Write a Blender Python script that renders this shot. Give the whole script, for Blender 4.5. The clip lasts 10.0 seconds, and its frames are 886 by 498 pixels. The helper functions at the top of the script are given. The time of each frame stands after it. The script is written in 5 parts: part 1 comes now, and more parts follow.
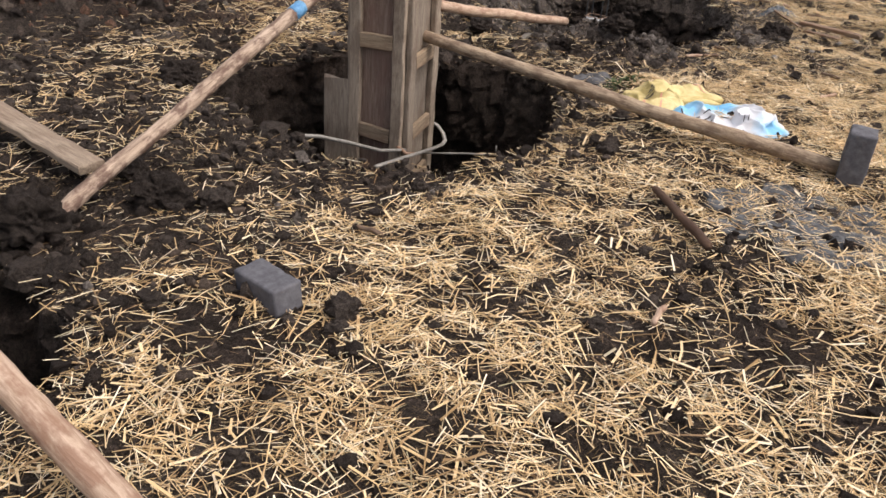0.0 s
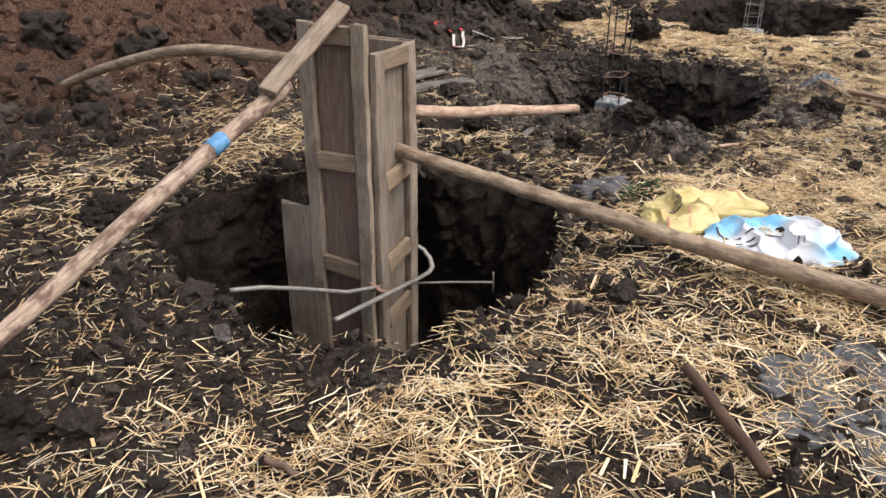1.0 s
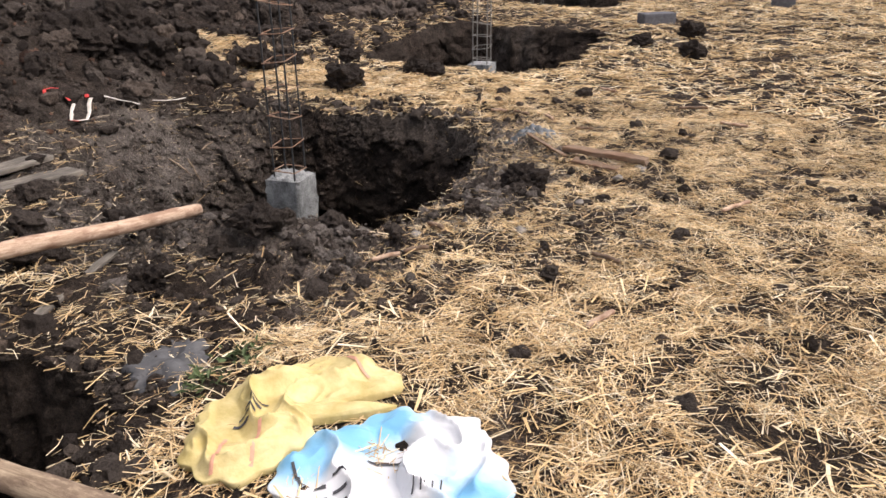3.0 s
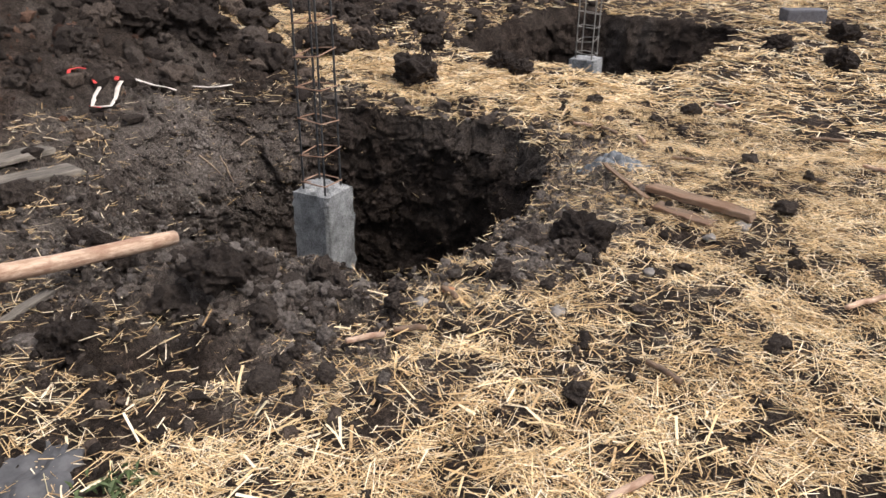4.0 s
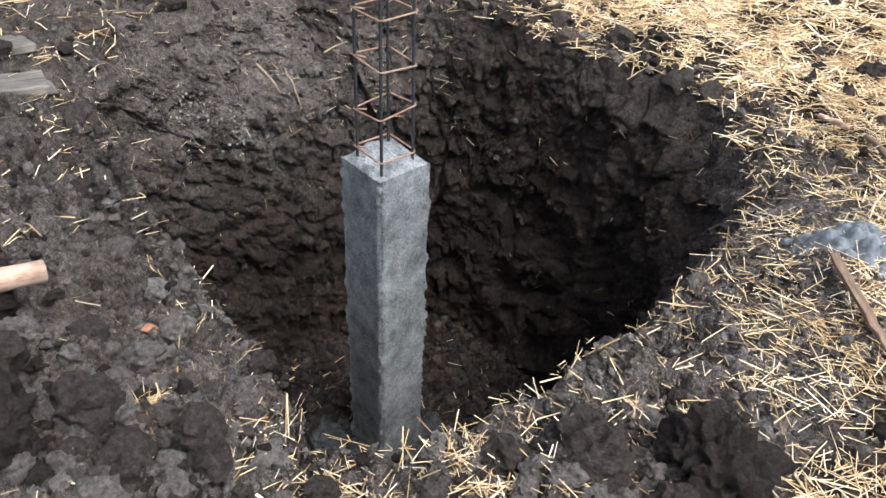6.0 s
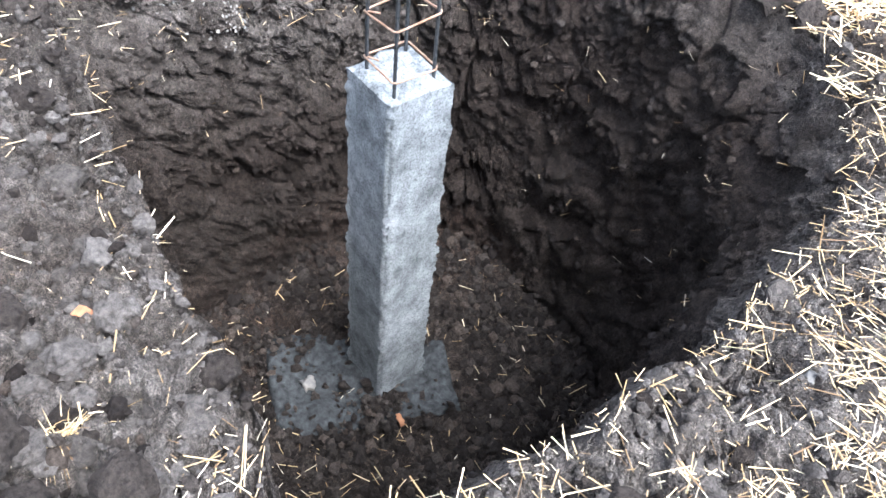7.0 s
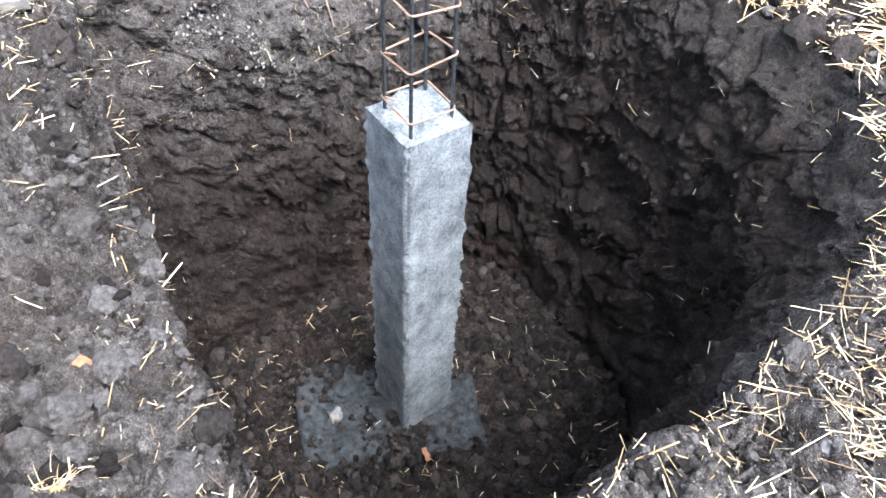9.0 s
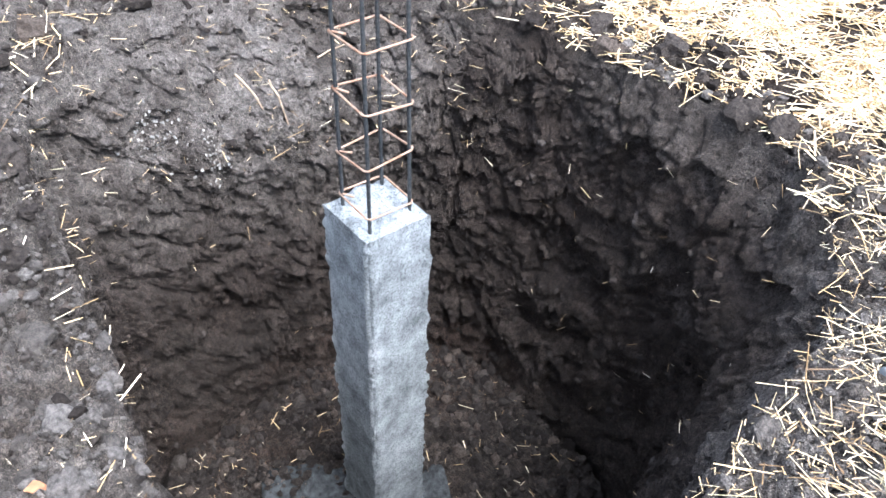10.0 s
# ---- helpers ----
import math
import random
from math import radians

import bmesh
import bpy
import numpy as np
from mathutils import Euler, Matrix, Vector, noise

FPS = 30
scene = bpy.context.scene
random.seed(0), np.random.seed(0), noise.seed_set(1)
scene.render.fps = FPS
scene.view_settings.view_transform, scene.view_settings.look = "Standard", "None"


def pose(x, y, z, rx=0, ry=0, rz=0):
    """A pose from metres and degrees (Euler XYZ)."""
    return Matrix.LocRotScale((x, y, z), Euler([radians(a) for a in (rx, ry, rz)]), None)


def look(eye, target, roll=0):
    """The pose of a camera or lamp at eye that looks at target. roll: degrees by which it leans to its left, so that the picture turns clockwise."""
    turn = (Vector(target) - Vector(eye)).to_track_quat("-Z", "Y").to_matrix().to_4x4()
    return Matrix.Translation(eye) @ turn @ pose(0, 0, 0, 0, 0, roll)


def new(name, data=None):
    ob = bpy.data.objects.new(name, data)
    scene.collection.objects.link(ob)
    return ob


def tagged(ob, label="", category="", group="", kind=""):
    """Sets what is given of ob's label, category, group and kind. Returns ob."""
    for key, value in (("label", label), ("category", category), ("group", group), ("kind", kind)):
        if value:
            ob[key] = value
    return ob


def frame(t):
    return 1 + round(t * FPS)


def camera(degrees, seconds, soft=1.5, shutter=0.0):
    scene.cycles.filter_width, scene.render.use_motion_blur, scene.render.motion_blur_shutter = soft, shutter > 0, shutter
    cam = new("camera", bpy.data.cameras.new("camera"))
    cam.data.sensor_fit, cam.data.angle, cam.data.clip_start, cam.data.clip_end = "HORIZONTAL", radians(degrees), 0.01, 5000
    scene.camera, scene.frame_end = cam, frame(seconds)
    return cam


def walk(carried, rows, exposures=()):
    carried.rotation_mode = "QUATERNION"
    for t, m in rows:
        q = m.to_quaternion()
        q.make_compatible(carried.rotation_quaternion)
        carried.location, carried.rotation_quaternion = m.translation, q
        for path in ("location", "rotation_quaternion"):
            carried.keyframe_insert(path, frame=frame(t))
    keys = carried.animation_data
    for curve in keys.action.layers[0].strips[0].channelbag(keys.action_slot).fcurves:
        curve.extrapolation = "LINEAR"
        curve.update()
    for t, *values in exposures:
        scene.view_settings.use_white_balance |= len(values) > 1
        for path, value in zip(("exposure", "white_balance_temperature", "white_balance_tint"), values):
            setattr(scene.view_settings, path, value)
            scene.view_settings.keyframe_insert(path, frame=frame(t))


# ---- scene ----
cam = camera(59.0, 10.0)
PATH = [
    (0, (0.284, 0.602, 1.415), (-0.807, 1.973, 0.451), 4.5),
    (0.5, (0.041, 1.076, 1.455), (-1.118, 2.443, 0.566), 2.8),
    (1, (-0.13, 1.545, 1.453), (-1.35, 2.889, 0.613), 0.3),
    (1.5, (-0.177, 1.997, 1.494), (-1.358, 3.394, 0.685), -1.0),
    (2, (-0.25, 2.577, 1.509), (-1.16, 4.151, 0.677), 0.2),
    (2.2, (-0.236, 2.734, 1.559), (-1.047, 4.362, 0.728), -0.1),
    (3.3, (-0.276, 3.865, 1.331), (-1.203, 5.46, 0.559), -1.3),
    (3.5, (-0.359, 4.108, 1.328), (-1.349, 5.651, 0.529), -0.8),
    (4, (-0.392, 4.511, 1.375), (-1.502, 5.945, 0.531), 0.6),
    (4.5, (-0.436, 4.967, 1.396), (-1.681, 6.292, 0.562), 1.7),
    (5, (-0.687, 5.477, 1.368), (-1.948, 6.703, 0.415), 3.4),
    (5.5, (-0.934, 5.827, 1.388), (-2.23, 6.918, 0.325), 3.0),
    (6, (-1.227, 6.15, 1.354), (-2.544, 7.035, 0.138), 2.9),
    (6.2, (-1.318, 6.223, 1.324), (-2.587, 7.042, 0.012), 3.2),
    (7.3, (-1.749, 6.502, 1.261), (-2.85, 7.215, -0.249), 7.9),
    (7.5, (-1.746, 6.541, 1.261), (-2.873, 7.208, -0.251), 7.1),
    (8, (-1.732, 6.579, 1.271), (-2.897, 7.176, -0.241), 4.1),
    (8.5, (-1.714, 6.591, 1.288), (-2.903, 7.189, -0.204), 3.1),
    (9, (-1.719, 6.576, 1.305), (-2.921, 7.2, -0.167), 3.1),
    (9.5, (-1.735, 6.567, 1.324), (-2.949, 7.245, -0.113), 3.0),
    (10, (-1.739, 6.582, 1.324), (-3.029, 7.356, 0.006), 2.5),
]
EXPOSURES = [(0.0, 0.21, 6750, 16), (0.5, 0.13, 6650, 15), (1.0, 0.3, 6550, 14), (1.5, 0.55, 6400, 13), (2.0, 0.58, 6350, 12), (3.3, 0.35, 6850, 18), (4.0, 0.43, 6600, 15), (4.5, 0.55, 6550, 15), (5.5, 0.65, 6050, 12), (6.2, 1.12, 5850, 10), (7.3, 2.28, 5450, 10), (8.5, 2.1, 5450, 10), (9.5, 2.02, 5450, 10), (10.0, 2.08, 5450, 10)]
walk(cam, [(t, look(eye, target, roll)) for t, eye, target, roll in PATH], EXPOSURES)

# ---- daylight: hazy bright sky, veiled sun from the +x side ----
world = bpy.data.worlds.new("sky")
scene.world = world
world.use_nodes = True
wn = world.node_tree.nodes
sky = wn.new("ShaderNodeTexSky")
sky.sky_type = "NISHITA"
sky.sun_disc = False
SUN_EL, SUN_AZ = 58.0, 16.0
sky.sun_elevation = radians(SUN_EL)
sky.sun_rotation = radians(90 - SUN_AZ)
sky.dust_density = 3.0
sky.air_density = 1.0
wn["Background"].inputs["Strength"].default_value = 0.15
haze = wn.new("ShaderNodeHueSaturation")
haze.inputs["Saturation"].default_value = 0.4
world.node_tree.links.new(sky.outputs["Color"], haze.inputs["Color"])
world.node_tree.links.new(haze.outputs["Color"], wn["Background"].inputs["Color"])
sun = new("sun", bpy.data.lights.new("sun", "SUN"))
sun.data.energy = 2.2
sun.data.angle = radians(40)
sun.data.color = (1.0, 0.95, 0.87)
sd = Vector((math.cos(radians(SUN_EL)) * math.cos(radians(SUN_AZ)), math.cos(radians(SUN_EL)) * math.sin(radians(SUN_AZ)), math.sin(radians(SUN_EL))))
sun.matrix_world = look(sd * 30, (0, 0, 0))

# ---- noise on arrays ----


def hash3(i, j, k, seed):
    n = (i * 374761393 + j * 668265263 + k * 2147483647 + seed * 974634777).astype(np.int64) & 0xFFFFFFFF
    n = ((n ^ (n >> 13)) * 1274126177) & 0xFFFFFFFF
    n = ((n ^ (n >> 16)) * 1103515245) & 0xFFFFFFFF
    return ((n ^ (n >> 15)) & 0xFFFF) / 32767.5 - 1.0


def vnoise(x, y, z, seed=0):
    """Smooth value noise in -1..1 on arrays."""
    xi, yi, zi = np.floor(x).astype(np.int64), np.floor(y).astype(np.int64), np.floor(z).astype(np.int64)
    u, v, w = x - xi, y - yi, z - zi
    u, v, w = (c * c * (3 - 2 * c) for c in (u, v, w))
    out = 0
    for a in (0, 1):
        for b in (0, 1):
            for c in (0, 1):
                out = out + hash3(xi + a, yi + b, zi + c, seed) * (u if a else 1 - u) * (v if b else 1 - v) * (w if c else 1 - w)
    return out


def fbm(x, y, z, octaves=3, seed=0):
    x, y, z = np.asarray(x, float), np.asarray(y, float), np.asarray(z, float)
    out, amp = 0, 1.0
    for o in range(octaves):
        out = out + amp * vnoise(x * 2 ** o, y * 2 ** o, z * 2 ** o, seed + 17 * o)
        amp *= 0.5
    return out


def lumps(x, y, z, seed=0):
    """Rounded crumbs with sharp creases between, 0..1."""
    x, y, z = np.asarray(x, float), np.asarray(y, float), np.asarray(z, float)
    xi, yi, zi = np.floor(x), np.floor(y), np.floor(z)
    best = np.full(np.broadcast(x, y, z).shape, 9.0)
    for a in (-1, 0, 1):
        for b in (-1, 0, 1):
            for c in (-1, 0, 1):
                ii, jj, kk = (xi + a).astype(np.int64), (yi + b).astype(np.int64), (zi + c).astype(np.int64)
                px = xi + a + 0.5 + 0.45 * hash3(ii, jj, kk, seed)
                py = yi + b + 0.5 + 0.45 * hash3(ii, jj, kk, seed + 1)
                pz = zi + c + 0.5 + 0.45 * hash3(ii, jj, kk, seed + 2)
                best = np.minimum(best, (px - x) ** 2 + (py - y) ** 2 + (pz - z) ** 2)
    return np.clip(1 - best, 0, 1)


def shards(x, y, z, seed=0):
    """Broken flat faces: a tilted level for each cell, and the distance to the cell's edge."""
    x, y, z = (np.asarray(c, float) for c in (x, y, z))
    wx, wy, wz = (0.16 * fbm(x * 1.7, y * 1.7, z * 1.7, 2, seed + 60 + 7 * i) for i in range(3))
    x, y, z = x + wx, y + wy, z + wz
    xi, yi, zi = np.floor(x), np.floor(y), np.floor(z)
    best, second, level = np.full(x.shape, 9.0), np.full(x.shape, 9.0), np.zeros(x.shape)
    for a in (-1, 0, 1):
        for b in (-1, 0, 1):
            for c in (-1, 0, 1):
                ii, jj, kk = (xi + a).astype(np.int64), (yi + b).astype(np.int64), (zi + c).astype(np.int64)
                px = xi + a + 0.5 + 0.45 * hash3(ii, jj, kk, seed) - x
                py = yi + b + 0.5 + 0.45 * hash3(ii, jj, kk, seed + 1) - y
                pz = zi + c + 0.5 + 0.45 * hash3(ii, jj, kk, seed + 2) - z
                d = np.sqrt(px ** 2 + py ** 2 + pz ** 2)
                face = 0.5 * hash3(ii, jj, kk, seed + 3) + 0.9 * (px * hash3(ii, jj, kk, seed + 4) + py * hash3(ii, jj, kk, seed + 5) + pz * hash3(ii, jj, kk, seed + 6))
                near = d < best
                second = np.where(near, best, np.minimum(second, d))
                level = np.where(near, face, level)
                best = np.where(near, d, best)
    return level, second - best


def smooth(a, b, x):
    t = np.clip((x - a) / (b - a), 0, 1)
    return t * t * (3 - 2 * t)


def bell(x, y, cx, cy, sx, sy=None):
    sy = sy or sx
    return np.exp(-((x - cx) / sx) ** 2 - ((y - cy) / sy) ** 2)


def mesh_of(name, verts, faces, sizes=None, smooth_faces=True):
    """A mesh from arrays: faces all of one size (n x k)."""
    verts, faces = np.asarray(verts, np.float32), np.asarray(faces, np.int32)
    me = bpy.data.meshes.new(name)
    me.vertices.add(len(verts))
    me.vertices.foreach_set("co", verts.ravel())
    k = faces.shape[1]
    me.loops.add(faces.size)
    me.loops.foreach_set("vertex_index", faces.ravel())
    me.polygons.add(len(faces))
    me.polygons.foreach_set("loop_start", np.arange(0, faces.size, k, dtype=np.int32))
    me.polygons.foreach_set("use_smooth", np.full(len(faces), smooth_faces))
    me.update(calc_edges=True)
    me.validate()
    return me


# ---- materials ----


def material(name, rough=0.9, metal=0.0):
    m = bpy.data.materials.new(name)
    m.use_nodes = True
    b = m.node_tree.nodes["Principled BSDF"]
    b.inputs["Roughness"].default_value = rough
    b.inputs["Metallic"].default_value = metal
    b.inputs["Specular IOR Level"].default_value = 0.3
    return m, m.node_tree.nodes, m.node_tree.links, b


def ramp(n, stops, interpolation="LINEAR"):
    r = n.new("ShaderNodeValToRGB")
    r.color_ramp.interpolation = interpolation
    e = r.color_ramp.elements
    while len(e) < len(stops):
        e.new(0.5)
    for i, (p, c) in enumerate(stops):
        e[i].position = p
        e[i].color = (*c, 1)
    return r


def tex(n, l, scale, detail=6, rough=0.6, coord="Object", stretch=None, distortion=0.0):
    tc = n.new("ShaderNodeTexCoord")
    t = n.new("ShaderNodeTexNoise")
    t.inputs["Scale"].default_value = scale
    t.inputs["Detail"].default_value = detail
    t.inputs["Roughness"].default_value = rough
    t.inputs["Distortion"].default_value = distortion
    if stretch:
        mp = n.new("ShaderNodeMapping")
        mp.inputs["Scale"].default_value = stretch
        l.new(tc.outputs[coord], mp.inputs["Vector"])
        l.new(mp.outputs["Vector"], t.inputs["Vector"])
    else:
        l.new(tc.outputs[coord], t.inputs["Vector"])
    return t


def bump(n, l, b, sources):
    """Adds bumps: (socket, distance in metres, strength)."""
    last = None
    for sock, dist, strength in sources:
        k = n.new("ShaderNodeBump")
        k.inputs["Distance"].default_value = dist
        k.inputs["Strength"].default_value = strength
        l.new(sock, k.inputs["Height"])
        if last:
            l.new(last.outputs["Normal"], k.inputs["Normal"])
        last = k
    l.new(last.outputs["Normal"], b.inputs["Normal"])


def mixed(n, l, fac, a, b):
    m = n.new("ShaderNodeMix")
    m.data_type = "RGBA"
    for sock, v in ((m.inputs[0], fac), (m.inputs[6], a), (m.inputs[7], b)):
        if hasattr(v, "is_output"):
            l.new(v, sock)
        elif isinstance(v, tuple):
            sock.default_value = (*v, 1)
        else:
            sock.default_value = v
    return m.outputs[2]


def ground_material():
    m, n, l, b = material("dark_soil_with_straw", 0.95)
    b.inputs["Specular IOR Level"].default_value = 0.15
    big, mid, fine = tex(n, l, 1.7, 4), tex(n, l, 12, 9, 0.72), tex(n, l, 60, 7, 0.75)
    grit = tex(n, l, 230, 4, 0.75)
    soil = ramp(n, [(0.32, (0.026, 0.021, 0.018)), (0.5, (0.058, 0.044, 0.036)), (0.66, (0.112, 0.088, 0.075))])
    l.new(mid.outputs["Fac"], soil.inputs["Fac"])
    pale = ramp(n, [(0.42, (0.0, 0.0, 0.0)), (0.68, (1.0, 1.0, 1.0))])
    l.new(big.outputs["Fac"], pale.inputs["Fac"])
    soil2 = mixed(n, l, pale.outputs["Color"], soil.outputs["Color"], (0.08, 0.066, 0.056))
    soil3 = mixed(n, l, 0.35, soil2, soil.outputs["Color"])
    # paler clay: dried crust, with the far rim's sky light put into the colour
    dry = n.new("ShaderNodeAttribute")
    dry.attribute_name = "dried"
    dryc = ramp(n, [(0.36, (0.12, 0.101, 0.088)), (0.5, (0.215, 0.188, 0.168)), (0.64, (0.31, 0.277, 0.25))])
    l.new(mid.outputs["Fac"], dryc.inputs["Fac"])
    soil3 = mixed(n, l, dry.outputs["Fac"], soil3, dryc.outputs["Color"])
    red = n.new("ShaderNodeAttribute")
    red.attribute_name = "reddish"
    redc = ramp(n, [(0.36, (0.1, 0.058, 0.042)), (0.64, (0.24, 0.14, 0.096))])
    l.new(fine.outputs["Fac"], redc.inputs["Fac"])
    c1 = mixed(n, l, red.outputs["Fac"], soil3, redc.outputs["Color"])
    # litter of broken straw lying in the soil
    st = n.new("ShaderNodeAttribute")
    st.attribute_name = "litter"
    wisps_a = tex(n, l, 26, 5, 0.7, stretch=(1.0, 6.0, 1.0), distortion=0.6)
    wisps_b = tex(n, l, 26, 5, 0.7, stretch=(6.0, 1.0, 1.0), distortion=0.6)
    mx = n.new("ShaderNodeMath")
    mx.operation = "MAXIMUM"
    l.new(wisps_a.outputs["Fac"], mx.inputs[0])
    l.new(wisps_b.outputs["Fac"], mx.inputs[1])
    add = n.new("ShaderNodeMath")
    add.operation = "MULTIPLY_ADD"
    l.new(st.outputs["Fac"], add.inputs[0])
    add.inputs[1].default_value = 0.26
    l.new(mx.outputs[0], add.inputs[2])
    thr = ramp(n, [(0.86, (0, 0, 0)), (0.97, (1, 1, 1))])
    l.new(add.outputs[0], thr.inputs["Fac"])
    strawc = ramp(n, [(0.3, (0.24, 0.16, 0.08)), (0.52, (0.5, 0.35, 0.16)), (0.7, (0.66, 0.5, 0.26))])
    l.new(mid.outputs["Fac"], strawc.inputs["Fac"])
    c2 = mixed(n, l, thr.outputs["Color"], c1, strawc.outputs["Color"])
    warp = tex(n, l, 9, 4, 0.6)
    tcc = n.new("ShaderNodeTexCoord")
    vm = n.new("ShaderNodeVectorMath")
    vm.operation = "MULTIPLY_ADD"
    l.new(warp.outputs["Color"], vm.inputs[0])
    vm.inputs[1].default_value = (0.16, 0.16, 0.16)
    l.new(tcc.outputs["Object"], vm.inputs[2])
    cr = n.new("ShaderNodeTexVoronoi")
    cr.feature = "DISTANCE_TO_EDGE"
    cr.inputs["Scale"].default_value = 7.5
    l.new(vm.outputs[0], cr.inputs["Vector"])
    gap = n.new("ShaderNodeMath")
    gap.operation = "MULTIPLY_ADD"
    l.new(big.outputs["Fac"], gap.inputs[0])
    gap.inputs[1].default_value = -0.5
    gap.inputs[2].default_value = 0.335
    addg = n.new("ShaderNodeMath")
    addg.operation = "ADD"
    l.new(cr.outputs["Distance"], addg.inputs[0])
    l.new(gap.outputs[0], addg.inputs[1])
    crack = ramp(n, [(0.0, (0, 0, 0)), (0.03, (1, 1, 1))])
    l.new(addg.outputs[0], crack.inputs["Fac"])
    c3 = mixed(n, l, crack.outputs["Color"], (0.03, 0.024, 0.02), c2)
    speck = ramp(n, [(0.32, (0.4, 0.4, 0.4)), (0.5, (1.0, 1.0, 1.0)), (0.68, (1.9, 1.86, 1.8))])
    l.new(grit.outputs["Fac"], speck.inputs["Fac"])
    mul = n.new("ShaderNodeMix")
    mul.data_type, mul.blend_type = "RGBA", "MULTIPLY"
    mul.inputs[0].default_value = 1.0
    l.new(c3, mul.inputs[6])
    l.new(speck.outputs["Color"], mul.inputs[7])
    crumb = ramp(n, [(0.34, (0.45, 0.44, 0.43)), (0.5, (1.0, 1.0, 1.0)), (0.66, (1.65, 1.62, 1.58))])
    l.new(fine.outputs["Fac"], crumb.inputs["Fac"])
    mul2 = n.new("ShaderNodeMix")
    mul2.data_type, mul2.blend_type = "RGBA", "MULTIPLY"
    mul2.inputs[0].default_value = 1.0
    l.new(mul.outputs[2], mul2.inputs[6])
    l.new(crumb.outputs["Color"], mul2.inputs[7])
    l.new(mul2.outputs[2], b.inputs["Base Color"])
    vor = n.new("ShaderNodeTexVoronoi")
    vor.inputs["Scale"].default_value = 34
    tc = n.new("ShaderNodeTexCoord")
    l.new(tc.outputs["Object"], vor.inputs["Vector"])
    inv = n.new("ShaderNodeMath")
    inv.operation = "SUBTRACT"
    inv.inputs[0].default_value = 1.0
    l.new(vor.outputs["Distance"], inv.inputs[1])
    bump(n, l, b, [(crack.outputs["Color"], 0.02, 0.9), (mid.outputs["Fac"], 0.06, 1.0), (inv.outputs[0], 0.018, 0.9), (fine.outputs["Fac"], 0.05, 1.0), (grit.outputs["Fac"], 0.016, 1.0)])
    return m


def clod_material(name, tints):
    m, n, l, b = material(name, 0.95)
    b.inputs["Specular IOR Level"].default_value = 0.15
    geo = n.new("ShaderNodeNewGeometry")
    fine = tex(n, l, 80, 8, 0.78)
    coarse = tex(n, l, 16, 6, 0.7)
    for t in (fine, coarse):
        l.new(geo.outputs["Position"], t.inputs["Vector"])
    base = ramp(n, tints)
    l.new(geo.outputs["Random Per Island"], base.inputs["Fac"])
    dark = ramp(n, [(0.33, (0.4, 0.4, 0.4)), (0.5, (0.95, 0.95, 0.95)), (0.67, (1.55, 1.53, 1.5))])
    l.new(fine.outputs["Fac"], dark.inputs["Fac"])
    mul = n.new("ShaderNodeMix")
    mul.data_type, mul.blend_type = "RGBA", "MULTIPLY"
    mul.inputs[0].default_value = 1.0
    l.new(base.outputs["Color"], mul.inputs[6])
    l.new(dark.outputs["Color"], mul.inputs[7])
    l.new(mul.outputs[2], b.inputs["Base Color"])
    bump(n, l, b, [(coarse.outputs["Fac"], 0.04, 0.9), (fine.outputs["Fac"], 0.025, 1.0)])
    return m


def straw_material():
    m, n, l, b = material("dry_straw", 0.55)
    geo = n.new("ShaderNodeNewGeometry")
    c = ramp(n, [(0.0, (0.2, 0.125, 0.07)), (0.16, (0.5, 0.34, 0.17)), (0.42, (0.82, 0.6, 0.32)), (0.72, (0.92, 0.735, 0.46)), (0.93, (0.95, 0.84, 0.64)), (1.0, (0.42, 0.38, 0.23))])
    l.new(geo.outputs["Random Per Island"], c.inputs["Fac"])
    patch = tex(n, l, 2.8, 4)
    pr = ramp(n, [(0.36, (0.74, 0.7, 0.64)), (0.55, (1.0, 1.0, 1.0))])
    l.new(patch.outputs["Fac"], pr.inputs["Fac"])
    mul = n.new("ShaderNodeMix")
    mul.data_type, mul.blend_type = "RGBA", "MULTIPLY"
    mul.inputs[0].default_value = 1.0
    l.new(c.outputs["Color"], mul.inputs[6])
    l.new(pr.outputs["Color"], mul.inputs[7])
    l.new(mul.outputs[2], b.inputs["Base Color"])
    return m


def concrete_material(name, light=1.0):
    m, n, l, b = material(name, 0.9)
    big, mid, fine = tex(n, l, 5, 5), tex(n, l, 22, 8, 0.72, stretch=(1, 1, 0.75)), tex(n, l, 130, 5, 0.75)
    c = ramp(n, [(0.38, (0.16 * light, 0.168 * light, 0.168 * light)), (0.5, (0.32 * light, 0.335 * light, 0.335 * light)), (0.62, (0.5 * light, 0.515 * light, 0.52 * light))])
    mixn = mixed(n, l, 0.5, big.outputs["Fac"], mid.outputs["Fac"])
    l.new(mixn, c.inputs["Fac"])
    sp = ramp(n, [(0.3, (1.25, 1.25, 1.25)), (0.5, (1, 1, 1)), (0.64, (0.45, 0.44, 0.43))])
    l.new(fine.outputs["Fac"], sp.inputs["Fac"])
    mul = n.new("ShaderNodeMix")
    mul.data_type, mul.blend_type = "RGBA", "MULTIPLY"
    mul.inputs[0].default_value = 1.0
    l.new(c.outputs["Color"], mul.inputs[6])
    l.new(sp.outputs["Color"], mul.inputs[7])
    l.new(mul.outputs[2], b.inputs["Base Color"])
    bump(n, l, b, [(mid.outputs["Fac"], 0.01, 0.8), (fine.outputs["Fac"], 0.012, 1.0)])
    return m


